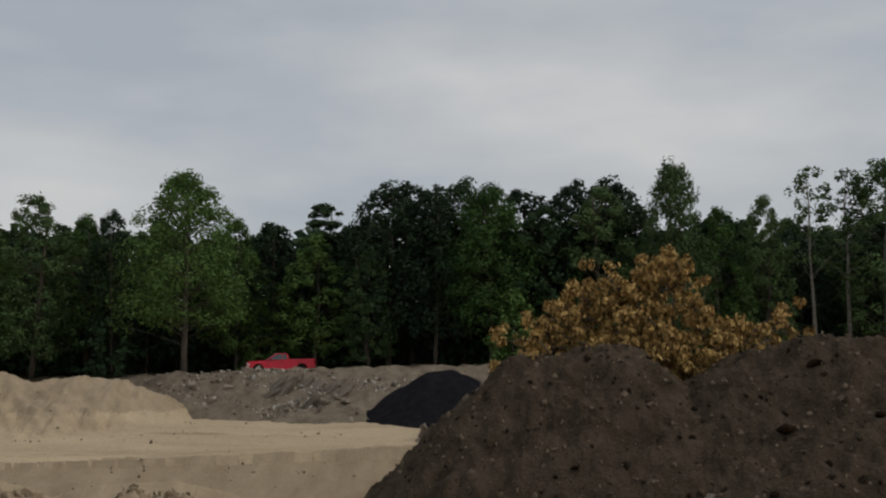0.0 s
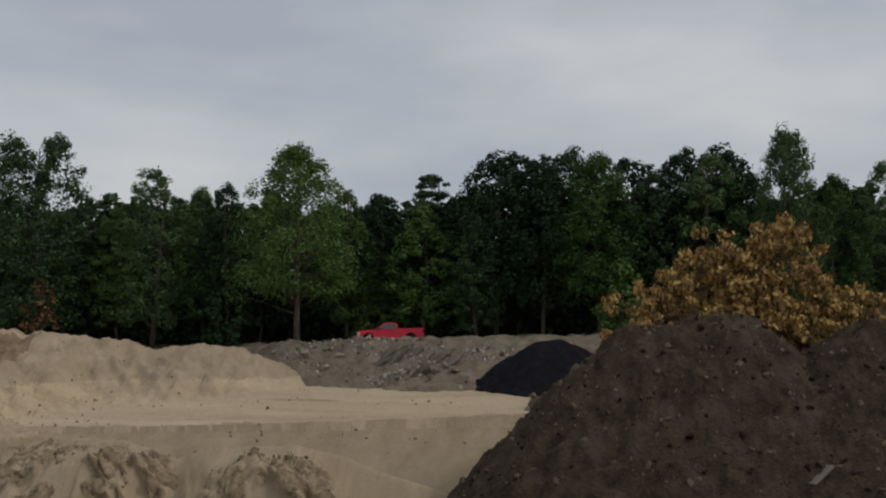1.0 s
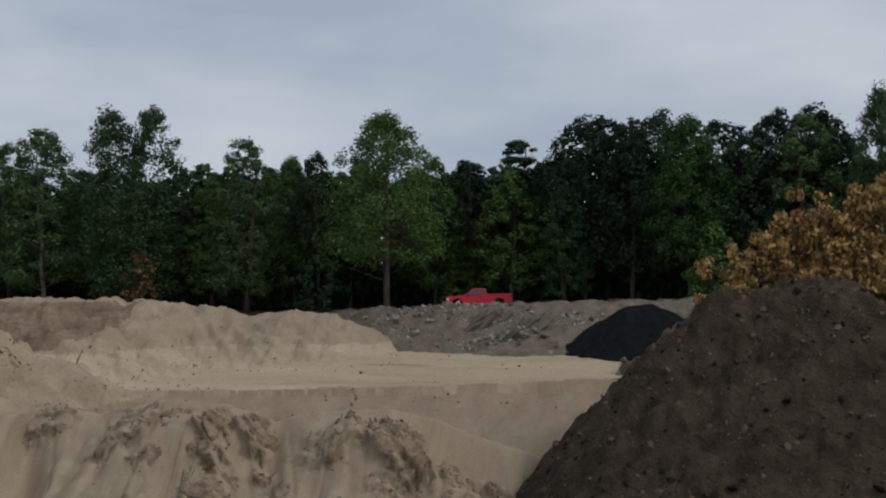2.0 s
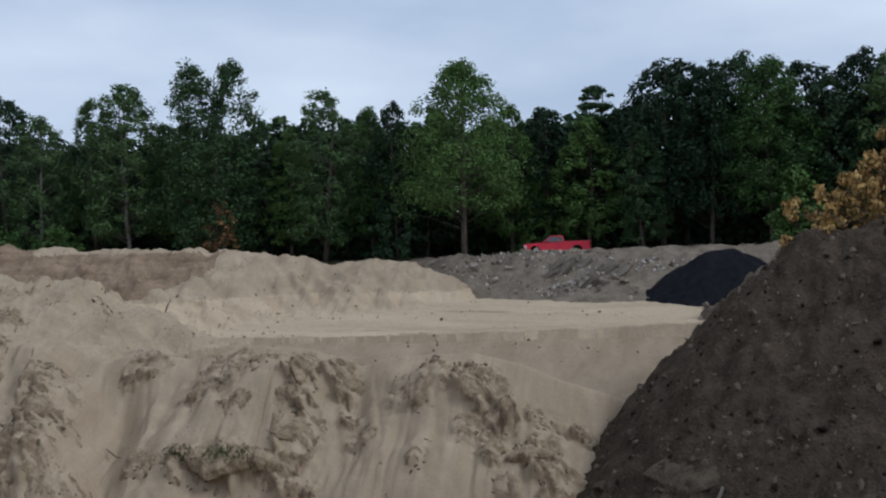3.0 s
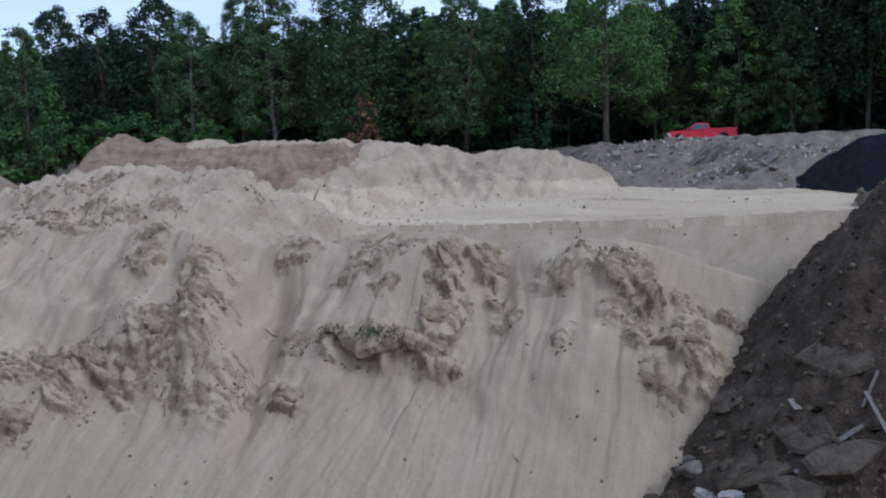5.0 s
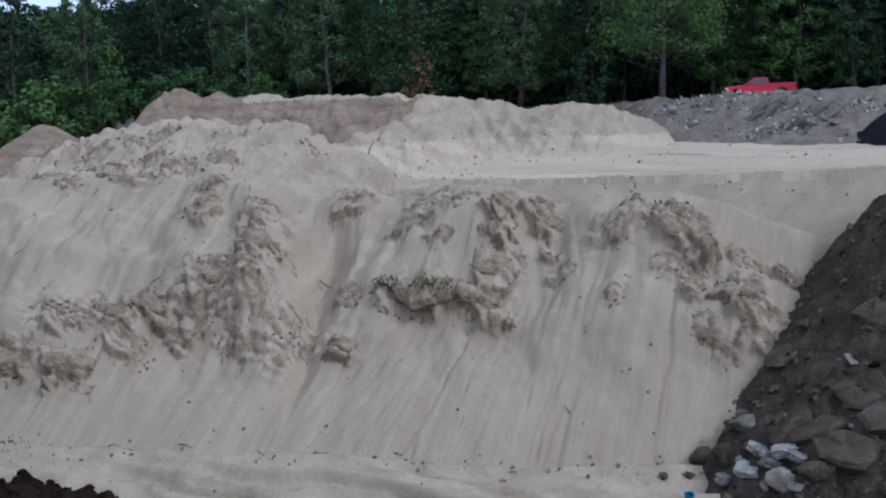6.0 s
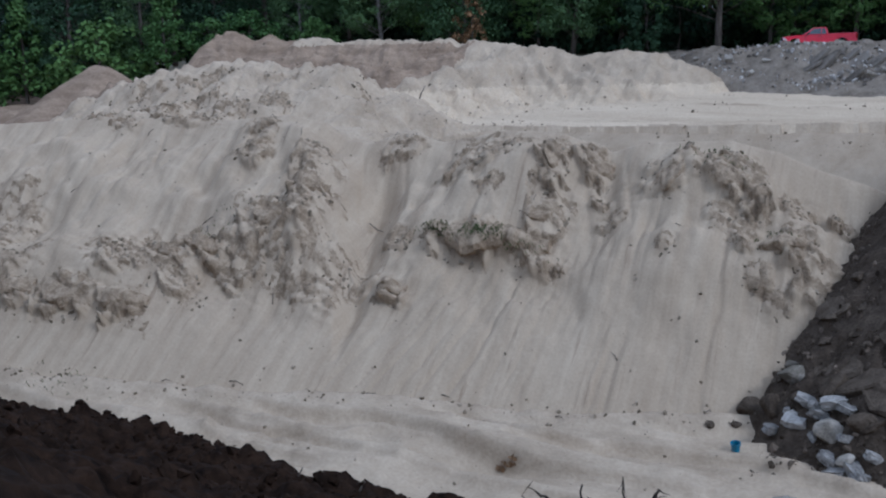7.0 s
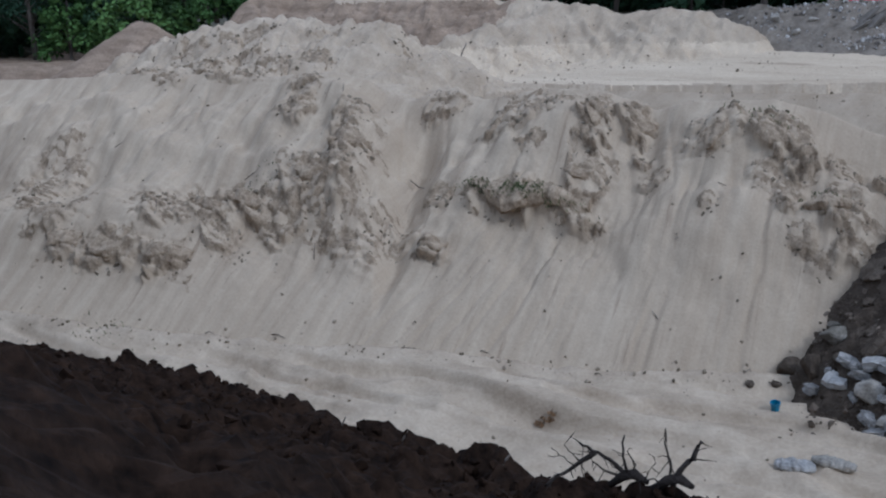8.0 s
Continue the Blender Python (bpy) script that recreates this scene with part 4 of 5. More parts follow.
pts = [(r.uniform(-7, 20), r.uniform(38, 50)) for k in range(n)]
scatter("heap_pebbles", pts, 0.04 + 0.16 * r.uniform(size=n) ** 4, pile_height, CLOD, "pale pebbles in the dark soil heap", 57)
n = 1900
s = r.uniform(0, 42, n)
q = np.abs(r.normal(0, 4.0, n)) - 0.2
pts = np.stack([-44 + 0.934 * s - 0.356 * q, 31 - 0.356 * s - 0.934 * q], 1)
scatter("bank_clods", pts, 0.08 + 0.42 * r.uniform(size=n) ** 4, near_bank, WET_SOIL, "moist dark clods along the crumbling bank edge", 58)

# rubble on the grey bank
n = 2600
xx = r.uniform(-22, 0, n)
yy = np.interp(xx, [-22, -15, -6, 0], [79.5, 76, 73.6, 73]) + r.uniform(-2.6, 3.2, n)
drifted = smooth_noise(xx * 0.45, yy * 0.6, 93) + r.uniform(-0.5, 0.5, n) > 0.05
xx, yy = xx[drifted], yy[drifted]
n = len(xx)
scatter("rubble_stones", np.stack([xx, yy], 1), 0.06 + 0.40 * r.uniform(size=n) ** 3.4, rubble_height, PALE_STONE, "pale broken concrete and stones in the grey bank", 59)
n = 110
xx = r.uniform(-2.0, 3.4, n)
scatter("edge_stones", np.stack([xx, 64.9 + r.normal(0, 1.0, n)], 1), 0.08 + 0.6 * r.uniform(size=n) ** 5, lambda x, y: np.maximum(berm_height(x, y), ground_height(x, y)), STONE, "pale stones spilled beside the black asphalt heap", 60)


# ---- broken slabs ----
def slab(x, y, length, width, thick, turn, tilt, roll, material, label, height=None, z=None, name="concrete_slab", group="broken slabs"):
    rr = np.random.default_rng(int(abs(x * 37 + y * 91)))
    bm = bmesh.new()
    sides = 7
    ring = []
    for k in range(sides):
        a = 2 * math.pi * k / sides + rr.uniform(-0.25, 0.25)
        ring.append((math.cos(a) * length / 2 * rr.uniform(0.85, 1.1), math.sin(a) * width / 2 * rr.uniform(0.85, 1.1)))
    low = [bm.verts.new((px, py, -thick / 2)) for px, py in ring]
    high = [bm.verts.new((px * 0.97, py * 0.97, thick / 2 + rr.normal() * 0.01)) for px, py in ring]
    bm.faces.new(list(reversed(low)))
    bm.faces.new(high)
    for k in range(sides):
        bm.faces.new((low[k], low[(k + 1) % sides], high[(k + 1) % sides], high[k]))
    bmesh.ops.bevel(bm, geom=bm.edges[:], offset=thick * 0.12, segments=1, affect="EDGES")
    me = bpy.data.meshes.new(name)
    bm.to_mesh(me)
    bm.free()
    me.materials.append(material)
    ob = new(name, me)
    zz = float((height or top_height)(np.array([x]), np.array([y]))[0]) if z is None else z
    ob.matrix_basis = pose(x, y, zz + 0.05, tilt, roll, turn)
    return tagged(ob, label=label, category="slab", group=group)


SLAB_GREY = mat("weathered_grey_concrete", (0.075, 0.062, 0.048), (0.200, 0.170, 0.136), 1.6, 0.9, 0.8, 12.0, rand=0.4)
SLAB_L = "tilted grey concrete slab sticking out of the rubble bank"
for k in range(11):
    x = -12.6 + 0.55 * k + r.normal() * 0.25
    y = float(np.interp(x, [-22, -15, -6, 0], [79.0, 75.6, 73.2, 72.5])) + r.choice([-0.4, 0.5, 1.3]) + r.normal() * 0.25
    slab(x, y, r.uniform(1.6, 3.2), r.uniform(0.5, 0.9), r.uniform(0.14, 0.26), r.uniform(-12, 22), r.uniform(20, 50), r.uniform(-45, -28), SLAB_GREY, SLAB_L, rubble_height)
for k in range(14):
    x = r.uniform(-21, -1)
    y = float(np.interp(x, [-22, -15, -6, 0], [79.0, 75.6, 73.2, 72.5])) + r.uniform(-1.2, 1.6)
    stone("rubble_block", x, y, r.uniform(0.5, 0.95), STONE, "pale block of broken concrete in the rubble bank", "rubble", "rubble blocks", 600 + k, 0.7, rubble_height, cuts=1)

# boulders and slabs at the foot of the soil heap
WHITE = mat("whitish_crumpled_wrap", (0.10, 0.088, 0.073), (0.36, 0.328, 0.283), 2.6, 0.55, 1.0, 7.0, rand=0.4)
HARDPAN = mat("cracked_hardpan_soil", (0.046, 0.034, 0.0235), (0.125, 0.096, 0.068), 1.5, 0.95, 1.0, 9.0, rand=0.3, distance=0.16)
HEAP_STONES = [(-9.2, 40.7, 1.75, 0.62, 0), (-8.3, 39.8, 1.2, 0.85, 0), (-7.6, 40.9, 1.45, 0.6, 1), (-7.9, 42.0, 0.8, 0.75, 1), (-10.6, 39.2, 0.5, 0.7, 0), (-9.6, 39.5, 0.5, 0.8, 0), (-5.9, 37.8, 1.35, 0.85, 1), (-4.7, 37.5, 1.2, 0.7, 0),
               (-7.2, 39.6, 0.9, 0.8, 0), (-6.6, 43.0, 0.9, 0.6, 0), (-6.6, 41.9, 0.7, 0.7, 0), (-5.7, 44.0, 0.9, 0.6, 0), (-5.2, 36.6, 0.9, 0.7, 1)]
for k, (x, y, s, tall, pale) in enumerate(HEAP_STONES):
    stone("boulder", x, y, s, STONE if pale else HARDPAN, "pale rounded boulder at the heap's foot" if pale else "grey-brown broken boulder at the foot of the soil heap", "boulder", "boulders at the heap's foot", 700 + k, tall, sink=0.35)
WRAPS = [(-8.1, 38.9, 1.1), (-7.2, 38.6, 0.95), (-6.9, 39.3, 1.0), (-6.4, 38.5, 0.95), (-5.9, 38.6, 1.0), (-6.5, 38.0, 0.7), (-5.8, 36.9, 1.1), (-4.9, 36.2, 1.0), (-4.3, 36.5, 0.8), (-3.6, 38.9, 0.5), (-7.5, 38.9, 0.9), (-6.6, 38.9, 0.9), (-6.1, 38.2, 0.8), (-5.4, 38.1, 0.9), (-5.3, 37.2, 0.8), (-5.5, 36.4, 0.9), (-7.6, 39.4, 0.6), (-4.6, 35.9, 0.9)]


def wrapped_parcel(x, y, size, seed):
    """A crumpled, boxy parcel with dented sides."""
    g = np.random.default_rng(seed)
    bm = bmesh.new()
    bmesh.ops.create_cube(bm, size=1)
    bmesh.ops.subdivide_edges(bm, edges=bm.edges[:], cuts=4, use_grid_fill=True)
    wide = (size * g.uniform(0.9, 1.25), size * g.uniform(0.6, 0.85), size * g.uniform(0.42, 0.6))
    for q in bm.verts:
        c = q.co
        pinch = 1 - 0.22 * (abs(c.x) * 2) ** 4 - 0.10 * (abs(c.y) * 2) ** 4
        dent = 1 + 0.16 * float(smooth_noise(c.x * 3.1 + c.z * 2.3 + seed, c.y * 3.3 - c.z * 1.7, seed)) + g.normal() * 0.045
        q.co = Vector((c.x * wide[0] * dent, c.y * wide[1] * dent * pinch, c.z * wide[2] * dent * pinch))
    me = bpy.data.meshes.new("wrapped_parcel")
    bm.to_mesh(me)
    bm.free()
    me.materials.append(WHITE)
    ob = new("wrapped_parcel", me)
    zz = float(top_height(np.array([x]), np.array([y]))[0])
    ob.matrix_basis = pose(x, y, zz + wide[2] * 0.28, g.uniform(-22, 22), g.uniform(-25, 25), g.uniform(0, 360))
    return tagged(ob, label="crumpled whitish wrapped parcel among the boulders", category="parcel", group="wrapped parcels")


for k, (x, y, size) in enumerate(WRAPS):
    wrapped_parcel(x, y, size * 0.72, 800 + k)


def hardpan_plate(x, y, length, width, thick, turn, tip):
    """A broken plate of hard soil lying on the heap's flank, its lower edge raised by tip degrees."""
    g = np.random.default_rng(int(abs(x * 53 + y * 17) * 10))
    ring = [(math.cos(a) * length / 2 * g.uniform(0.78, 1.12), math.sin(a) * width / 2 * g.uniform(0.78, 1.12)) for a in [2 * math.pi * (k + g.uniform(-0.3, 0.3)) / 9 for k in range(9)]]
    bm = bmesh.new()
    low = [bm.verts.new((px * 0.9, py * 0.9, -thick)) for px, py in ring]
    rim = [bm.verts.new((px, py, -0.15 * thick + g.normal() * 0.03)) for px, py in ring]
    high = [bm.verts.new((px * 0.84, py * 0.84, g.normal() * 0.05)) for px, py in ring]
    top = bm.verts.new((0, 0, 0.08 * g.normal()))
    bm.faces.new(list(reversed(low)))
    for k in range(9):
        n = (k + 1) % 9
        bm.faces.new((low[k], low[n], rim[n], rim[k]))
        bm.faces.new((rim[k], rim[n], high[n], high[k]))
        bm.faces.new((high[k], high[n], top))
    me = bpy.data.meshes.new("soil_plate")
    bm.to_mesh(me)
    bm.free()
    me.materials.append(HARDPAN)
    ob = new("soil_plate", me)
    h = pile_height(np.array([x, x + 0.8, x - 0.8, x, x]), np.array([y, y, y, y + 0.8, y - 0.8]))
    normal = Vector((-(h[1] - h[2]) / 1.6, -(h[3] - h[4]) / 1.6, 1)).normalized()
    ob.matrix_basis = Matrix.Translation((x, y, float(h[0]))) @ normal.to_track_quat("Z", "Y").to_matrix().to_4x4() @ pose(0, 0, thick * (0.25 if y > 39.9 else 0.6), tip, 0, turn)
    return tagged(ob, label="cracked plate of hard grey-brown soil on the heap's flank", category="soil plate", group="soil plates")


for x, y, l, w, t, turn, tip in ((-6.2, 40.8, 3.2, 2.0, 0.55, 10, -8), (-4.9, 39.2, 2.8, 1.5, 0.5, 35, -14), (-3.6, 38.0, 3.0, 1.8, 0.55, -10, -10), (-5.0, 42.0, 4.0, 2.2, 0.4, 20, -5), (-3.3, 40.4, 3.4, 2.2, 0.45, -20, -8),
                                 (-2.0, 38.8, 3.0, 1.8, 0.5, 30, -12), (-4.4, 37.6, 1.6, 1.0, 0.4, 60, -20), (-6.6, 43.4, 2.2, 1.3, 0.3, 30, -6), (-2.2, 42.2, 3.2, 2.0, 0.3, 0, -5), (-0.8, 40.2, 2.8, 1.7, 0.35, 15, -8), (-6.0, 39.3, 1.4, 0.9, 0.4, 80, -15)):
    hardpan_plate(x, y, l, w, t, turn, tip)
n = 240
xx = r.uniform(-8.6, -0.5, n)
yy = 37.2 + r.uniform(-1.0, 5.5, n)
scatter("foot_rubble", np.stack([xx, yy], 1), 0.08 + 0.42 * r.uniform(size=n) ** 3, top_height, HARDPAN, "dark tumbled rubble at the foot of the soil heap", 61, 0.6)


def wrapped_sack(x, y, length, radius, turn, material, label, seed):
    """A long, sagging bundle with gathered ends and creases."""
    g = np.random.default_rng(seed)
    rows, sides = 16, 14
    v, f = [], []
    for k in range(rows + 1):
        u = k / rows
        rad = radius * (0.25 + 0.75 * math.sin(math.pi * min(max(u, 0.03), 0.97)) ** 0.45) * g.uniform(0.88, 1.1)
        for n in range(sides):
            a = 2 * math.pi * n / sides
            crease = 1 + 0.09 * float(smooth_noise(u * 7 + seed, a * 1.6, seed)) + g.normal() * 0.04
            v.append(((u - 0.5) * length, math.cos(a) * rad * crease * 1.15, max(-0.55 * radius, math.sin(a) * rad * crease * 0.85) + 0.55 * radius))
    for k in range(rows):
        for n in range(sides):
            a, b = k * sides + n, k * sides + (n + 1) % sides
            f.append((a, a + sides, b + sides, b))
    f.append(tuple(range(sides)))
    f.append(tuple(rows * sides + n for n in reversed(range(sides))))
    ob = new("wrapped_sack", raw_mesh("wrapped_sack", v, f, material))
    zz = float(np.min(ground_height(np.array([x - 0.4, x, x + 0.4]), np.array([y, y, y]))))
    ob.matrix_basis = pose(x, y, zz + 0.02, 0, 0, turn)
    return tagged(ob, label=label, category="sack", group="sacks on the pit floor")


wrapped_sack(-7.65, 32.8, 1.35, 0.32, 12, WHITE, "crumpled whitish sack lying on the pit floor", 3)
wrapped_sack(-6.45, 33.1, 1.45, 0.27, -6, STONE, "dusty grey-brown long sack lying on the pit floor", 5)


# ---- overhanging crusts on the face ----
def sod_overhang(x0, x1, y, out, thick, seed, label):
    """A crust that juts out over the face, with a hollow beneath it."""
    across, round_ = 40, 9
    u = np.linspace(0, 1, across + 1)
    x = x0 + (x1 - x0) * u
    swell = np.maximum(0.02, np.sin(math.pi * u)) ** 0.5
    yy = y + 0.35 * (2 * u - 1) ** 2 + 0.3 * fbm(x * 0.9, x * 0 + seed * 3.1, 4, seed)
    soften = lambda h: np.convolve(np.pad(h, 8, mode="edge"), np.ones(17) / 17, "valid")
    base, top = soften(ground_height(x, yy)), soften(ground_height(x, yy + 0.9))
    ring = [(yy + 0.95, top - 0.45), (yy + 0.4, np.maximum(top - 0.5, base + 0.1)), (yy - 0.1 * out, base + thick * 0.75 * swell), (yy - 0.75 * out * swell, base + thick * 0.45 * swell),
            (yy - out * swell, base + thick * 0.05), (yy - 0.92 * out * swell, base - thick * 0.3), (yy - 0.6 * out * swell, base - thick * 0.4), (yy - 0.2, base - thick * 0.5), (yy + 0.3, base - 0.4)]
    v = np.zeros((across + 1, round_, 3))
    for k, (py, pz) in enumerate(ring):
        jag = 0.20 * thick * fbm(x * 0.9 + 0.2 * k, x * 0 + k * 0.4 + seed, 4, seed + 5, 0.5) * (0.2 if k in (0, 8) else 1.0)
        v[:, k] = np.stack([x + jag * 0.5, py + jag, pz + jag * 0.6], 1)
    v, f = [tuple(c) for c in v.reshape(-1, 3)], []
    for a in range(across):
        for k in range(round_ - 1):
            p = a * round_ + k
            f.append((p, p + 1, p + round_ + 1, p + round_))
    f.append(tuple(range(round_)))
    f.append(tuple(across * round_ + k for k in reversed(range(round_))))
    me = raw_mesh("sod_crust", v, f, CRUST)
    bm = bmesh.new()
    bm.from_mesh(me)
    bmesh.ops.recalc_face_normals(bm, faces=bm.faces)
    bm.to_mesh(me)
    bm.free()
    return tagged(new("sod_crust", me), label=label, category="sod", group="slumped sods")


SOD_L = "crusted sod slab jutting from the sand face"
sod_overhang(-25.7, -19.5, 44.3, 0.8, 0.95, 3, "large grassy sod overhang with a hollow beneath")
for x0, x1, y, out, thick, seed in ((-41.0, -38.3, 37.5, 0.55, 0.7, 4), (-45.0, -41.9, 37.2, 0.5, 0.6, 5), (-47.6, -45.4, 36.9, 0.4, 0.5, 8), (-33.6, -31.5, 44.1, 0.6, 0.8, 9), (-35.0, -33.2, 42.6, 0.45, 0.6, 10),
                                    (-37.8, -35.9, 41.2, 0.5, 0.65, 12), (-39.8, -37.9, 40.3, 0.35, 0.5, 13), (-27.3, -25.8, 41.7, 0.45, 0.6, 6), (-20.9, -19.9, 47.3, 0.4, 0.6, 11), (-19.2, -17.5, 48.4, 0.4, 0.6, 14),
                                    (-12.7, -10.8, 47.6, 0.4, 0.6, 15), (-15.0, -13.7, 47.2, 0.3, 0.45, 16), (-10.0, -7.7, 45.4, 0.5, 0.6, 7), (-38.4, -36.7, 46.6, 0.3, 0.45, 18), (-21.2, -19.6, 45.4, 0.3, 0.45, 19)):
    sod_overhang(x0, x1, y, out, thick, seed, SOD_L)


# ---- pickup truck ----
RED = mat("glossy_red_car_paint", (0.60, 0.006, 0.028), (0.74, 0.011, 0.042), 0.8, 0.35, 0.0, 6.0, coat=0.15)
# glass base colour greyed to carry some of the sky's reflection
GLASS = mat("sky_grey_car_glass", (0.06, 0.068, 0.074), (0.11, 0.12, 0.13), 1.0, 0.06, 0.0, 6.0)
RUBBER = mat("black_tyre_rubber", (0.012, 0.012, 0.012), (0.03, 0.03, 0.03), 6.0, 0.9, 0.4, 30.0)
CHROME = mat("bright_metal", (0.45, 0.45, 0.46), (0.62, 0.62, 0.63), 3.0, 0.25, 0.0, 10.0, metal=1.0)
PLASTIC = mat("black_plastic_trim", (0.015, 0.015, 0.016), (0.03, 0.03, 0.032), 4.0, 0.6, 0.2, 30.0)
LAMP = mat("clear_lamp_lens", (0.60, 0.62, 0.64), (0.78, 0.80, 0.82), 3.0, 0.12, 0.0, 10.0)
TAIL = mat("red_lamp_lens", (0.25, 0.004, 0.004), (0.38, 0.01, 0.01), 3.0, 0.15, 0.0, 10.0)


def box_bm(x0, x1, y0, y1, z0, z1, bevel=0.02, segments=2):
    bm = bmesh.new()
    bmesh.ops.create_cube(bm, size=1)
    bmesh.ops.transform(bm, matrix=Matrix.Translation(((x0 + x1) / 2, (y0 + y1) / 2, (z0 + z1) / 2)) @ Matrix.Diagonal((x1 - x0, y1 - y0, z1 - z0, 1)), verts=bm.verts)
    if bevel:
        bmesh.ops.bevel(bm, geom=bm.edges[:], offset=bevel, segments=segments, affect="EDGES")
    return bm


def side_bm(outline, y0, y1, lean=0.0, bevel=0.03):
    """An outline in x and z carried across from y0 to y1; lean draws its upper points inwards."""
    bm = bmesh.new()
    low, high = min(z for _, z in outline), max(z for _, z in outline)
    inset = lambda z: lean * (z - low) / (high - low)
    a = [bm.verts.new((x, y0 + inset(z), z)) for x, z in outline]
    b = [bm.verts.new((x, y1 - inset(z), z)) for x, z in outline]
    bm.faces.new(a)
    bm.faces.new(list(reversed(b)))
    for k in range(len(a)):
        bm.faces.new((a[k], b[k], b[(k + 1) % len(a)], a[(k + 1) % len(a)]))
    bmesh.ops.recalc_face_normals(bm, faces=bm.faces)
    if bevel:
        rim = [e for e in bm.edges if abs(e.verts[0].co.y - e.verts[1].co.y) < 0.05]
        bmesh.ops.bevel(bm, geom=rim, offset=bevel, segments=2, affect="EDGES")
    return bm


def disc_bm(x, y, z, radius, width, segs=28, bevel=0.03):
    bm = bmesh.new()
    bmesh.ops.create_cone(bm, cap_ends=True, segments=segs, radius1=radius, radius2=radius, depth=width)
    bmesh.ops.bevel(bm, geom=[e for e in bm.edges if abs(e.verts[0].co.z - e.verts[1].co.z) < 1e-4], offset=bevel, segments=2, affect="EDGES")
    bmesh.ops.transform(bm, matrix=pose(x, y, z, 90, 0, 0), verts=bm.verts)
    return bm


def arch(cx, r, z0):
    return [(cx - r * math.cos(a), z0 + r * math.sin(a)) for a in [math.pi * k / 8 for k in range(9)]]


def pickup_truck(place):
    """Nose towards -x; the sides at y = -0.98 and 0.98."""
    root = new("pickup_truck")
    front, rear = -1.95, 1.72
    outline = [(-2.88, 0.50), (-2.90, 0.80), (-2.84, 1.06), (-2.70, 1.14), (-1.30, 1.24), (0.62, 1.27), (0.64, 1.32), (2.86, 1.36), (2.90, 1.30), (2.88, 0.62)]
    under = [(2.5, 0.55)] + list(reversed(arch(rear, 0.47, 0.52))) + [(0.9, 0.46), (-1.2, 0.46)] + list(reversed(arch(front, 0.47, 0.52)))
    body = part("body", side_bm(outline + under, -0.98, 0.98, 0.05), RED, root, "glossy red pickup body")
    part("cargo_bed", box_bm(0.80, 2.76, -0.80, 0.80, 0.85, 1.372, 0.01), PLASTIC, body, "dark open cargo bed liner")
    cab = part("cab", side_bm([(-1.34, 1.22), (-0.50, 1.78), (-0.34, 1.83), (0.42, 1.83), (0.54, 1.80), (0.66, 1.25)], -0.94, 0.94, 0.20, 0.04), RED, root)
    for sgn, tag in ((-1, ""), (1, "")):
        w = side_bm([(-1.02, 1.31), (-0.46, 1.74), (0.08, 1.76), (0.08, 1.31)], sgn * 0.90 - 0.045, sgn * 0.90 + 0.045, 0.0, 0.0)
        for q in w.verts:
            q.co.y -= sgn * 0.145 * (q.co.z - 1.31) / 0.45
        part("side_window", w, GLASS, cab, "side window, grey with reflected sky in its colour")
        w = side_bm([(0.14, 1.31), (0.14, 1.76), (0.40, 1.76), (0.50, 1.31)], sgn * 0.90 - 0.045, sgn * 0.90 + 0.045, 0.0, 0.0)
        for q in w.verts:
            q.co.y -= sgn * 0.145 * (q.co.z - 1.31) / 0.45
        part("rear_side_window", w, GLASS, cab, "quarter window, grey with reflected sky in its colour")
        part("door_seam", box_bm(-1.10, -1.085, sgn * 0.958 - 0.02, sgn * 0.958 + 0.02, 0.56, 1.22, 0), PLASTIC, body)
        part("door_seam", box_bm(0.10, 0.115, sgn * 0.958 - 0.02, sgn * 0.958 + 0.02, 0.56, 1.24, 0), PLASTIC, body)
        part("door_handle", box_bm(-0.14, 0.04, sgn * 0.97 - 0.03, sgn * 0.97 + 0.03, 1.10, 1.14, 0.01), PLASTIC, body)
        part("side_mirror", box_bm(-1.04, -0.90, sgn * 1.06 - 0.09, sgn * 1.06 + 0.09, 1.24, 1.42, 0.03), PLASTIC, cab)
        part("headlight", box_bm(-2.90, -2.62, sgn * 0.80 - 0.16, sgn * 0.80 + 0.16, 0.86, 1.05, 0.03), LAMP, body, "clear glass headlight")
        part("taillight", box_bm(2.78, 2.91, sgn * 0.88 - 0.09, sgn * 0.88 + 0.09, 0.90, 1.28, 0.02), TAIL, body, "red taillight")
        for cx in (front, rear):
            wheel = part("wheel", disc_bm(cx, sgn * 0.84, 0.39, 0.30, 0.23, 24, 0.02), PLASTIC, root)
            part("tyre", disc_bm(cx, sgn * 0.84, 0.39, 0.39, 0.24, 32, 0.05), RUBBER, wheel, "black rubber tyre")
            part("rim", disc_bm(cx, sgn * 0.955, 0.39, 0.22, 0.03, 20, 0.008), CHROME, wheel, "bright metal rim")
    shield = bmesh.new()
    q = [shield.verts.new(c) for c in ((-1.30, -0.84, 1.28), (-1.30, 0.84, 1.28), (-0.55, 0.72, 1.795), (-0.55, -0.72, 1.795))]
    shield.faces.new(q)
    extruded = bmesh.ops.extrude_face_region(shield, geom=shield.faces[:])
    bmesh.ops.translate(shield, vec=(-0.02, 0, 0.02), verts=[e for e in extruded["geom"] if isinstance(e, bmesh.types.BMVert)])
    bmesh.ops.recalc_face_normals(shield, faces=shield.faces)
    part("windshield", shield, GLASS, cab, "raked windshield, grey with reflected sky in its colour")
    part("front_bumper", box_bm(-3.0, -2.80, -0.95, 0.95, 0.50, 0.72, 0.05), RED, root)
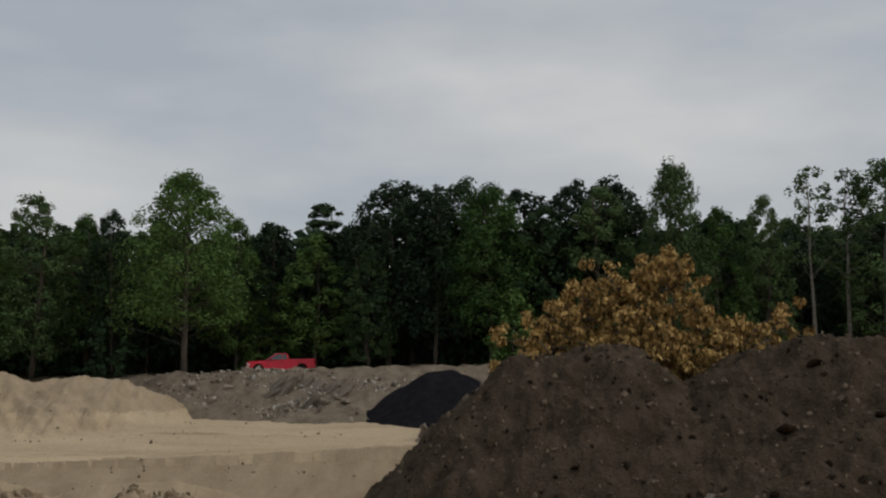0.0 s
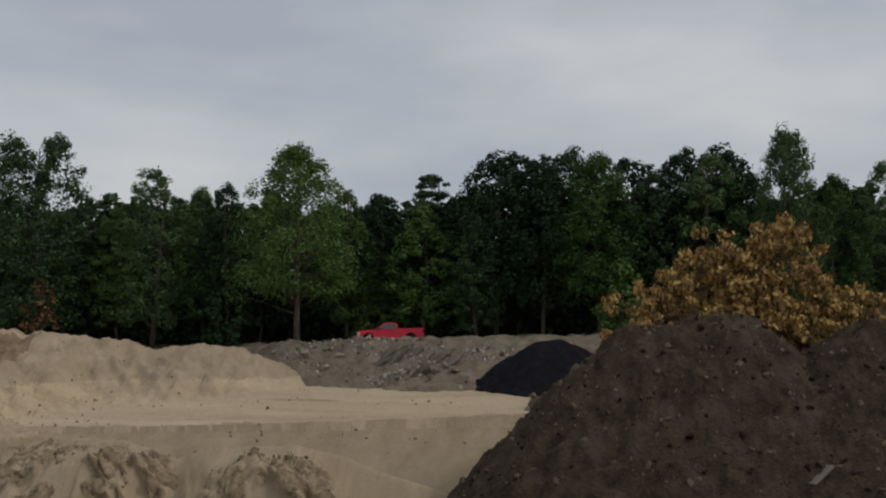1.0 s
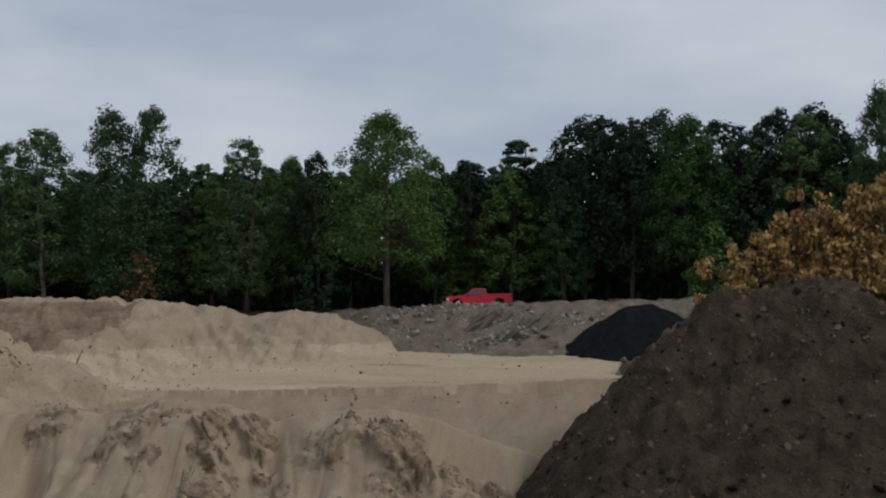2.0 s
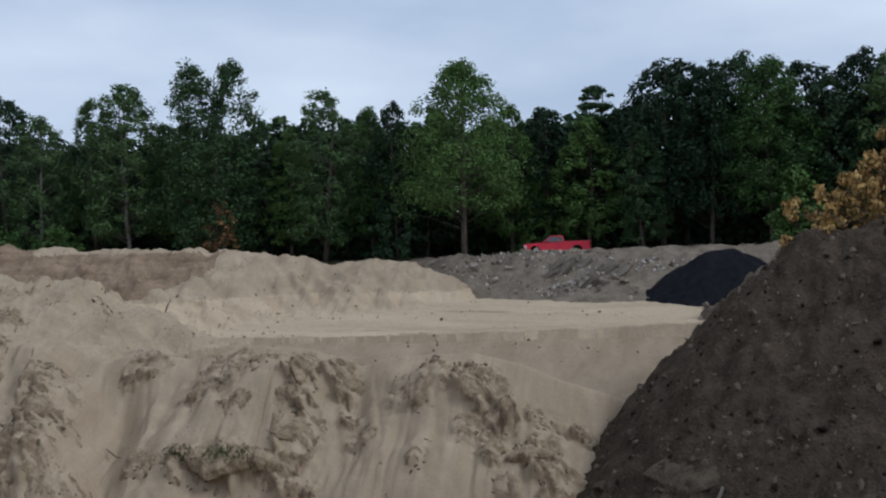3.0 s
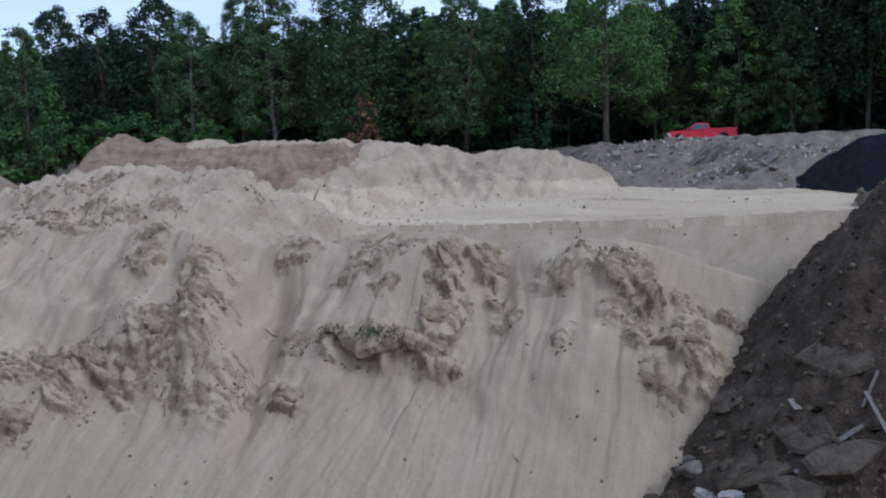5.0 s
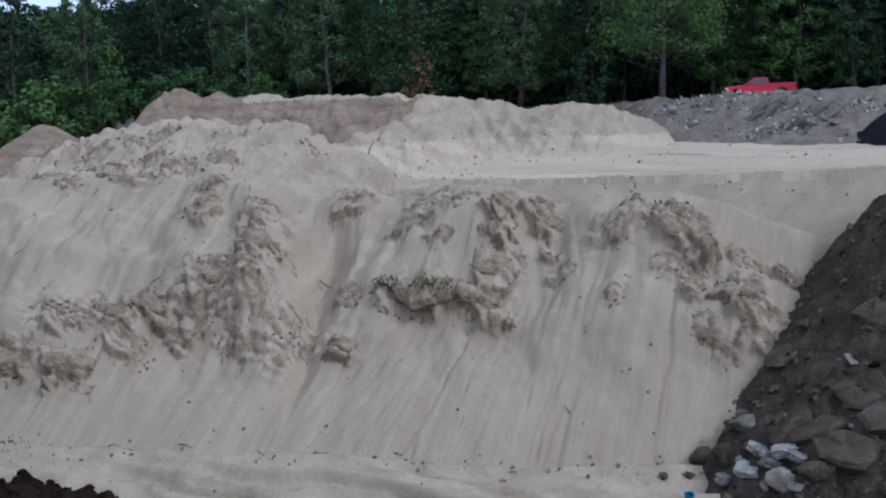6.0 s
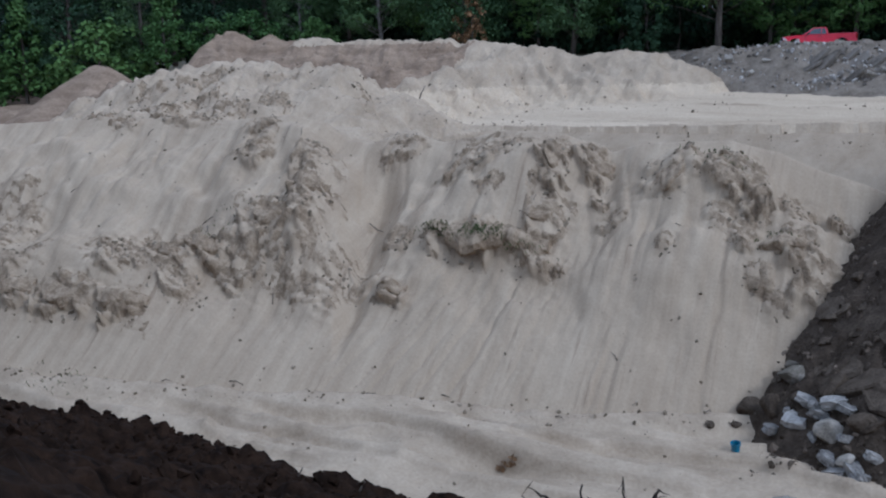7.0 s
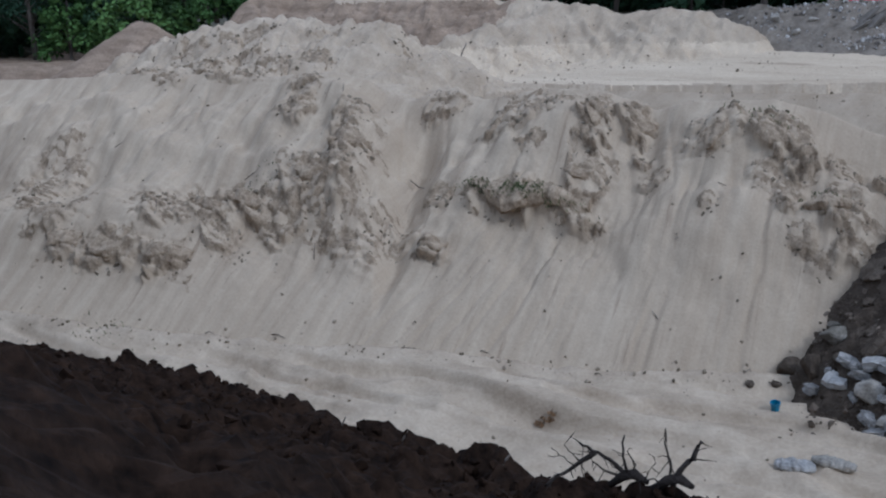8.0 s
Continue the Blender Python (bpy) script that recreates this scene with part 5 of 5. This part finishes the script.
    part("grille", box_bm(-2.93, -2.86, -0.58, 0.58, 0.80, 1.02, 0.02), PLASTIC, root)
    part("rear_bumper", box_bm(2.82, 3.02, -0.92, 0.92, 0.52, 0.70, 0.04), PLASTIC, root, "black rear bumper")
    root.matrix_basis = place
    return tagged(root, label="glossy red pickup truck parked behind the rubble bank", category="pickup truck")


pickup_truck(pose(-12.95, 86.2, -0.44, 0, 0, 14) @ Matrix.Scale(0.93, 4))


# ---- sticks, lumber, bucket and plants on the sand ----
def stick(name, points, radii, material, label, category, sides=6):
    v, f = [], []
    tube(v, f, points, radii, sides)
    return tagged(new(name, raw_mesh(name, v, f, material, True)), label=label, category=category)


def on(x, y, up=0.0, height=top_height):
    return (x, y, float(height(np.array([x]), np.array([y]))[0]) + up)


stick("stick", [on(-34.1, 60.0, -0.1), (-33.95, 60.1, on(-34.1, 60.0)[2] + 0.45), (-33.7, 60.2, on(-34.1, 60.0)[2] + 0.95)], [0.05, 0.045, 0.03], DEAD_WOOD, "short dark stick standing in the sand", "stick")
stick("stick", [on(-30.0, 46.1, 0.25), on(-29.3, 45.7, 0.2), on(-28.7, 45.2, 0.1)], [0.03, 0.035, 0.02], DEAD_WOOD, "thin dark twig lying on the sand face", "stick")
for k in range(26):
    x, y = r.uniform(-52, -9), r.uniform(36, 58)
    a, l = r.uniform(0, 6.28), r.uniform(0.3, 0.8)
    stick("twig", [on(x, y, 0.05), on(x + math.cos(a) * l * 0.5, y + math.sin(a) * l * 0.5, 0.1), on(x + math.cos(a) * l, y + math.sin(a) * l, 0.04)], [0.022, 0.02, 0.01], DEAD_WOOD, "small dark twig lying on the sand", "twig", 5)["group"] = "twigs on the sand"
for k in range(9):
    x = r.uniform(-50, -10)
    y = float(foot_line(x)) + r.normal() * 0.3
    a, l = r.normal() * 0.4, r.uniform(0.3, 0.8)
    stick("twig", [on(x, y, 0.04), on(x + math.cos(a) * l * 0.5, y + math.sin(a) * l * 0.5, 0.12), on(x + math.cos(a) * l, y + math.sin(a) * l, 0.03)], [0.028, 0.025, 0.012], DEAD_WOOD, "thin root end at the foot of the face", "twig", 5)["group"] = "twigs on the sand"


def board(a, b, wide, thick, label):
    a, b = Vector(a), Vector(b)
    me_bm = box_bm(0, (b - a).length, -wide / 2, wide / 2, -thick / 2, thick / 2, thick * 0.15, 1)
    me = bpy.data.meshes.new("board")
    me_bm.to_mesh(me)
    me_bm.free()
    me.materials.append(LUMBER)
    ob = new("board", me)
    ob.matrix_basis = Matrix.Translation(a) @ (b - a).to_track_quat("X", "Z").to_matrix().to_4x4()
    return tagged(ob, label=label, category="board", group="scrap boards")


board(on(-1.2, 40.7, 0.12, pile_height), on(-0.3, 38.8, 0.14, pile_height), 0.16, 0.06, "weathered grey board lying on the soil heap")
board(on(-0.75, 41.2, 0.12, pile_height), on(-1.3, 40.3, 0.16, pile_height), 0.12, 0.05, "short grey board crossing a longer one")
board(on(-3.9, 41.3, 0.10, pile_height), on(-3.6, 40.9, 0.10, pile_height), 0.34, 0.05, "small pale board offcut on dark soil")
board(on(-2.1, 39.4, 0.10, pile_height), on(-1.3, 39.6, 0.2, pile_height), 0.42, 0.05, "wide grey board half buried in soil")
board(on(9.8, 42.9, 0.10, pile_height), on(10.7, 43.5, 0.14, pile_height), 0.42, 0.05, "wide grey board lying on the soil heap")
for x, y, s in ((14.2, 44.9, 0.85), (17.9, 44.4, 0.6), (5.4, 44.4, 0.5), (12.9, 42.6, 0.5), (8.2, 41.4, 0.55), (3.0, 42.2, 0.5), (16.2, 47.2, 0.8), (-2.9, 40.8, 0.6)):
    stone("soil_clod", x, y, s, WET_SOIL, "dark moist clod lying on the soil heap", "clod", "clods on the heap", int(x * 13 + 400), 0.6, pile_height)

# blue bucket
BLUE = mat("faded_blue_plastic", (0.012, 0.10, 0.17), (0.03, 0.19, 0.28), 3.0, 0.45, 0.1, 12.0)
bucket = new("bucket")
bm = bmesh.new()
segs, rings = 24, [(0.15, 0.0), (0.19, 0.34), (0.205, 0.34), (0.205, 0.37), (0.178, 0.37), (0.14, 0.03)]
loops = [[bm.verts.new((rad * math.cos(2 * math.pi * k / segs), rad * math.sin(2 * math.pi * k / segs), z)) for k in range(segs)] for rad, z in rings]
for a, b in zip(loops, loops[1:]):
    for k in range(segs):
        bm.faces.new((a[k], a[(k + 1) % segs], b[(k + 1) % segs], b[k]))
bm.faces.new(list(reversed(loops[0])))
bm.faces.new(loops[-1])
part("shell", bm, BLUE, bucket)
v, f = [], []
tube(v, f, [(0.2 * math.cos(a), -0.21 * math.sin(a) * 0.6 - 0.02, 0.33 - 0.18 * math.sin(a)) for a in [math.pi * k / 10 for k in range(11)]], [0.006] * 11, 5)
handle = new("handle", raw_mesh("handle", v, f, CHROME, True))
handle.parent = bucket
bucket.matrix_basis = pose(*on(-9.3, 37.8, 0.0), 8, -5, 30)
tagged(bucket, label="faded blue plastic bucket standing on the pit floor", category="bucket")

# brown leaf litter patch on the floor
rr = np.random.default_rng(71)
lv, lf = leaves(rr, np.array([on(-17.0, 33.6, 0.06), on(-16.75, 33.62, 0.06), on(-17.25, 33.58, 0.06)]), np.array([0.32, 0.28, 0.28]), 20, 0.20, 0.25)
tagged(new("leaf_litter", leaf_mesh("leaf_litter", lv, lf, LEAF_RUST)), label="small tuft of dry rust-brown leaves on the floor", category="leaf litter")


def grass_tuft(x, y, spread, blades, high, material, label, height=ground_height, seed=0, deep=0.4):
    g = np.random.default_rng(seed)
    v, f = [], []
    spot = np.stack([x + g.normal(size=blades) * spread, y + np.clip(g.normal(size=blades), -1.6, 1.6) * spread * deep], 1)
    level = height(spot[:, 0], spot[:, 1])
    for k in range(blades):
        px, py = spot[k]
        base = Vector((px, py, level[k]))
        lean = Vector((g.normal() * 0.35, -abs(g.normal()) * 0.35, 1)).normalized() * high * g.uniform(0.5, 1.2)
        wide = Vector((g.normal(), g.normal() * 0.4, 0)).normalized() * 0.022
        b = len(v)
        mid = base + lean * 0.6
        tip = base + lean + Vector((lean.x, lean.y, -0.15)) * 0.6
        v += [tuple(base - wide), tuple(base + wide), tuple(mid + wide * 0.8), tuple(mid - wide * 0.8), tuple(tip)]
        f += [(b, b + 1, b + 2, b + 3), (b + 3, b + 2, b + 4)]
    return tagged(new("grass_tuft", raw_mesh("grass_tuft", v, f, material)), label=label, category="grass tuft", kind="stuff")


def crust_top(x, y):
    """The rounded front of the large sod overhang."""
    return ground_height(x, np.full(np.shape(x), 44.3)) + np.interp(y, [43.5, 43.7, 44.2, 44.7], [0.0, 0.25, 0.5, 0.5])


DRY_GRASS = leaf_mat("dry_olive_grass", (0.045, 0.052, 0.022), (0.17, 0.165, 0.075), 0.0, 0.8)
grass_tuft(-22.6, 43.9, 0.35, 70, 0.24, LEAF_GREEN, "small green grass tuft hanging on slumped sod", crust_top, 1, 0.5)
grass_tuft(-22.7, 43.9, 1.4, 420, 0.22, DRY_GRASS, "dry olive grass fringe along the slumped sod", crust_top, 2, 0.16)
grass_tuft(-25.2, 44.4, 0.35, 190, 0.34, DRY_GRASS, "dry olive grass tuft on slumped sod", seed=3)
grass_tuft(-9.2, 45.7, 0.5, 80, 0.2, DRY_GRASS, "dry grass wisps on slumped sod near the heap", seed=4)
grass_tuft(-36.0, 42.6, 1.2, 50, 0.25, DRY_GRASS, "dry root wisps on the slumped sod", seed=5)
grass_tuft(-12.2, 48.2, 0.8, 60, 0.3, DRY_GRASS, "dry root wisps at the lip of the face", seed=6)
grass_tuft(-40, 33.6, 1.6, 60, 0.3, DRY_GRASS, "dry grass wisps at the foot of the face", seed=7)


# ---- roots on the dark bank ----
ROOT_BARK = mat("dark_weathered_root_bark", (0.012, 0.009, 0.007), (0.055, 0.044, 0.036), 6.0, 0.9, 0.6, 30.0)


def root_stump(x, y, limbs, label, seed):
    """A torn-out root: limbs as lines of (across, up) with their thickness, and fine rootlets along them."""
    g = random.Random(seed)
    v, f = [], []
    tube(v, f, [(-0.35, 0.05, -0.12), (-0.1, 0, 0.10), (0.12, 0, 0.14), (0.4, 0.05, -0.08)], [0.06, 0.10, 0.11, 0.05], 9)
    for line, thick in limbs:
        pts = []
        for k, (a, b) in enumerate(line[:-1]):
            for step in range(3):
                u = step / 3
                pts.append((a + (line[k + 1][0] - a) * u + g.uniform(-0.02, 0.02), g.uniform(-0.05, 0.05), b + (line[k + 1][1] - b) * u + g.uniform(-0.02, 0.02)))
        pts.append((line[-1][0], 0.0, line[-1][1]))
        radii = [thick * (1 - 0.6 * k / len(pts)) * g.uniform(0.85, 1.2) for k in range(len(pts))]
        tube(v, f, pts, radii, 7)
        for k in range(1, len(pts)):
            if g.random() < 0.65:
                reach = g.uniform(0.10, 0.45)
                e = Vector(pts[k]) + Vector((g.uniform(-1, 0.7), g.uniform(-0.6, 0.6), g.uniform(-1.2, 0.5))).normalized() * reach
                mid = Vector(pts[k]).lerp(e, 0.5) + Vector((g.uniform(-0.04, 0.04), 0, g.uniform(-0.04, 0.04)))
                tube(v, f, [pts[k], tuple(mid), tuple(e)], [min(0.016, radii[k] * 0.5), 0.010, 0.004], 5)
    ob = new("root_stump", raw_mesh("root_stump", v, f, ROOT_BARK, True))
    ob.matrix_basis = pose(*on(x, y, 0.10, near_bank), 0, 0, 28) @ Matrix.Scale(1.05, 4)
    return tagged(ob, label=label, category="root stump", group="roots on the bank")


root_stump(-8.42, 17.36, [([(0, 0.1), (-0.35, 0.45), (-0.72, 0.68), (-0.95, 0.82)], 0.050), ([(-0.66, 0.62), (-1.0, 0.32), (-1.4, 0.10), (-1.62, -0.08)], 0.055), ([(0, 0.1), (-0.12, 0.5), (-0.08, 0.95)], 0.032),
                    ([(0.05, 0.1), (0.12, 0.35), (-0.02, 0.62)], 0.024), ([(-0.1, 0.1), (-0.45, 0.22), (-0.7, 0.42)], 0.026), ([(-1.0, 0.3), (-1.25, 0.5), (-1.5, 0.72)], 0.014), ([(-0.9, 0.4), (-1.1, 0.62), (-1.25, 0.78)], 0.014)],
           "tangled bare dark roots sticking out of dark soil", 1)
root_stump(-7.40, 17.04, [([(0, 0.0), (0.12, 0.28), (0.38, 0.55), (0.52, 0.86)], 0.075), ([(-0.02, 0.05), (-0.06, 0.5), (-0.14, 0.72), (-0.16, 1.15)], 0.030), ([(-0.05, 0.05), (-0.35, 0.12), (-0.62, 0.10)], 0.020), ([(-0.5, 0.1), (-0.42, 0.3), (-0.32, 0.45)], 0.014)],
           "broken forked root sticking out of dark soil", 2)
for x, y, l in ((-18.2, 21.3, 0.5), (-15.6, 20.3, 0.4), (-24.4, 23.6, 0.5), (-12.0, 18.9, 0.35), (-33.2, 27.0, 0.6)):
    bx, by, bz = on(x, y, -0.05, near_bank)
    stick("root_end", [(bx, by, bz), (bx + 0.1, by, bz + l * 0.55), (bx + 0.22, by, bz + l)], [0.035, 0.03, 0.02], DEAD_WOOD, "broken root end poking out of the bank edge", "root")["group"] = "roots on the bank"
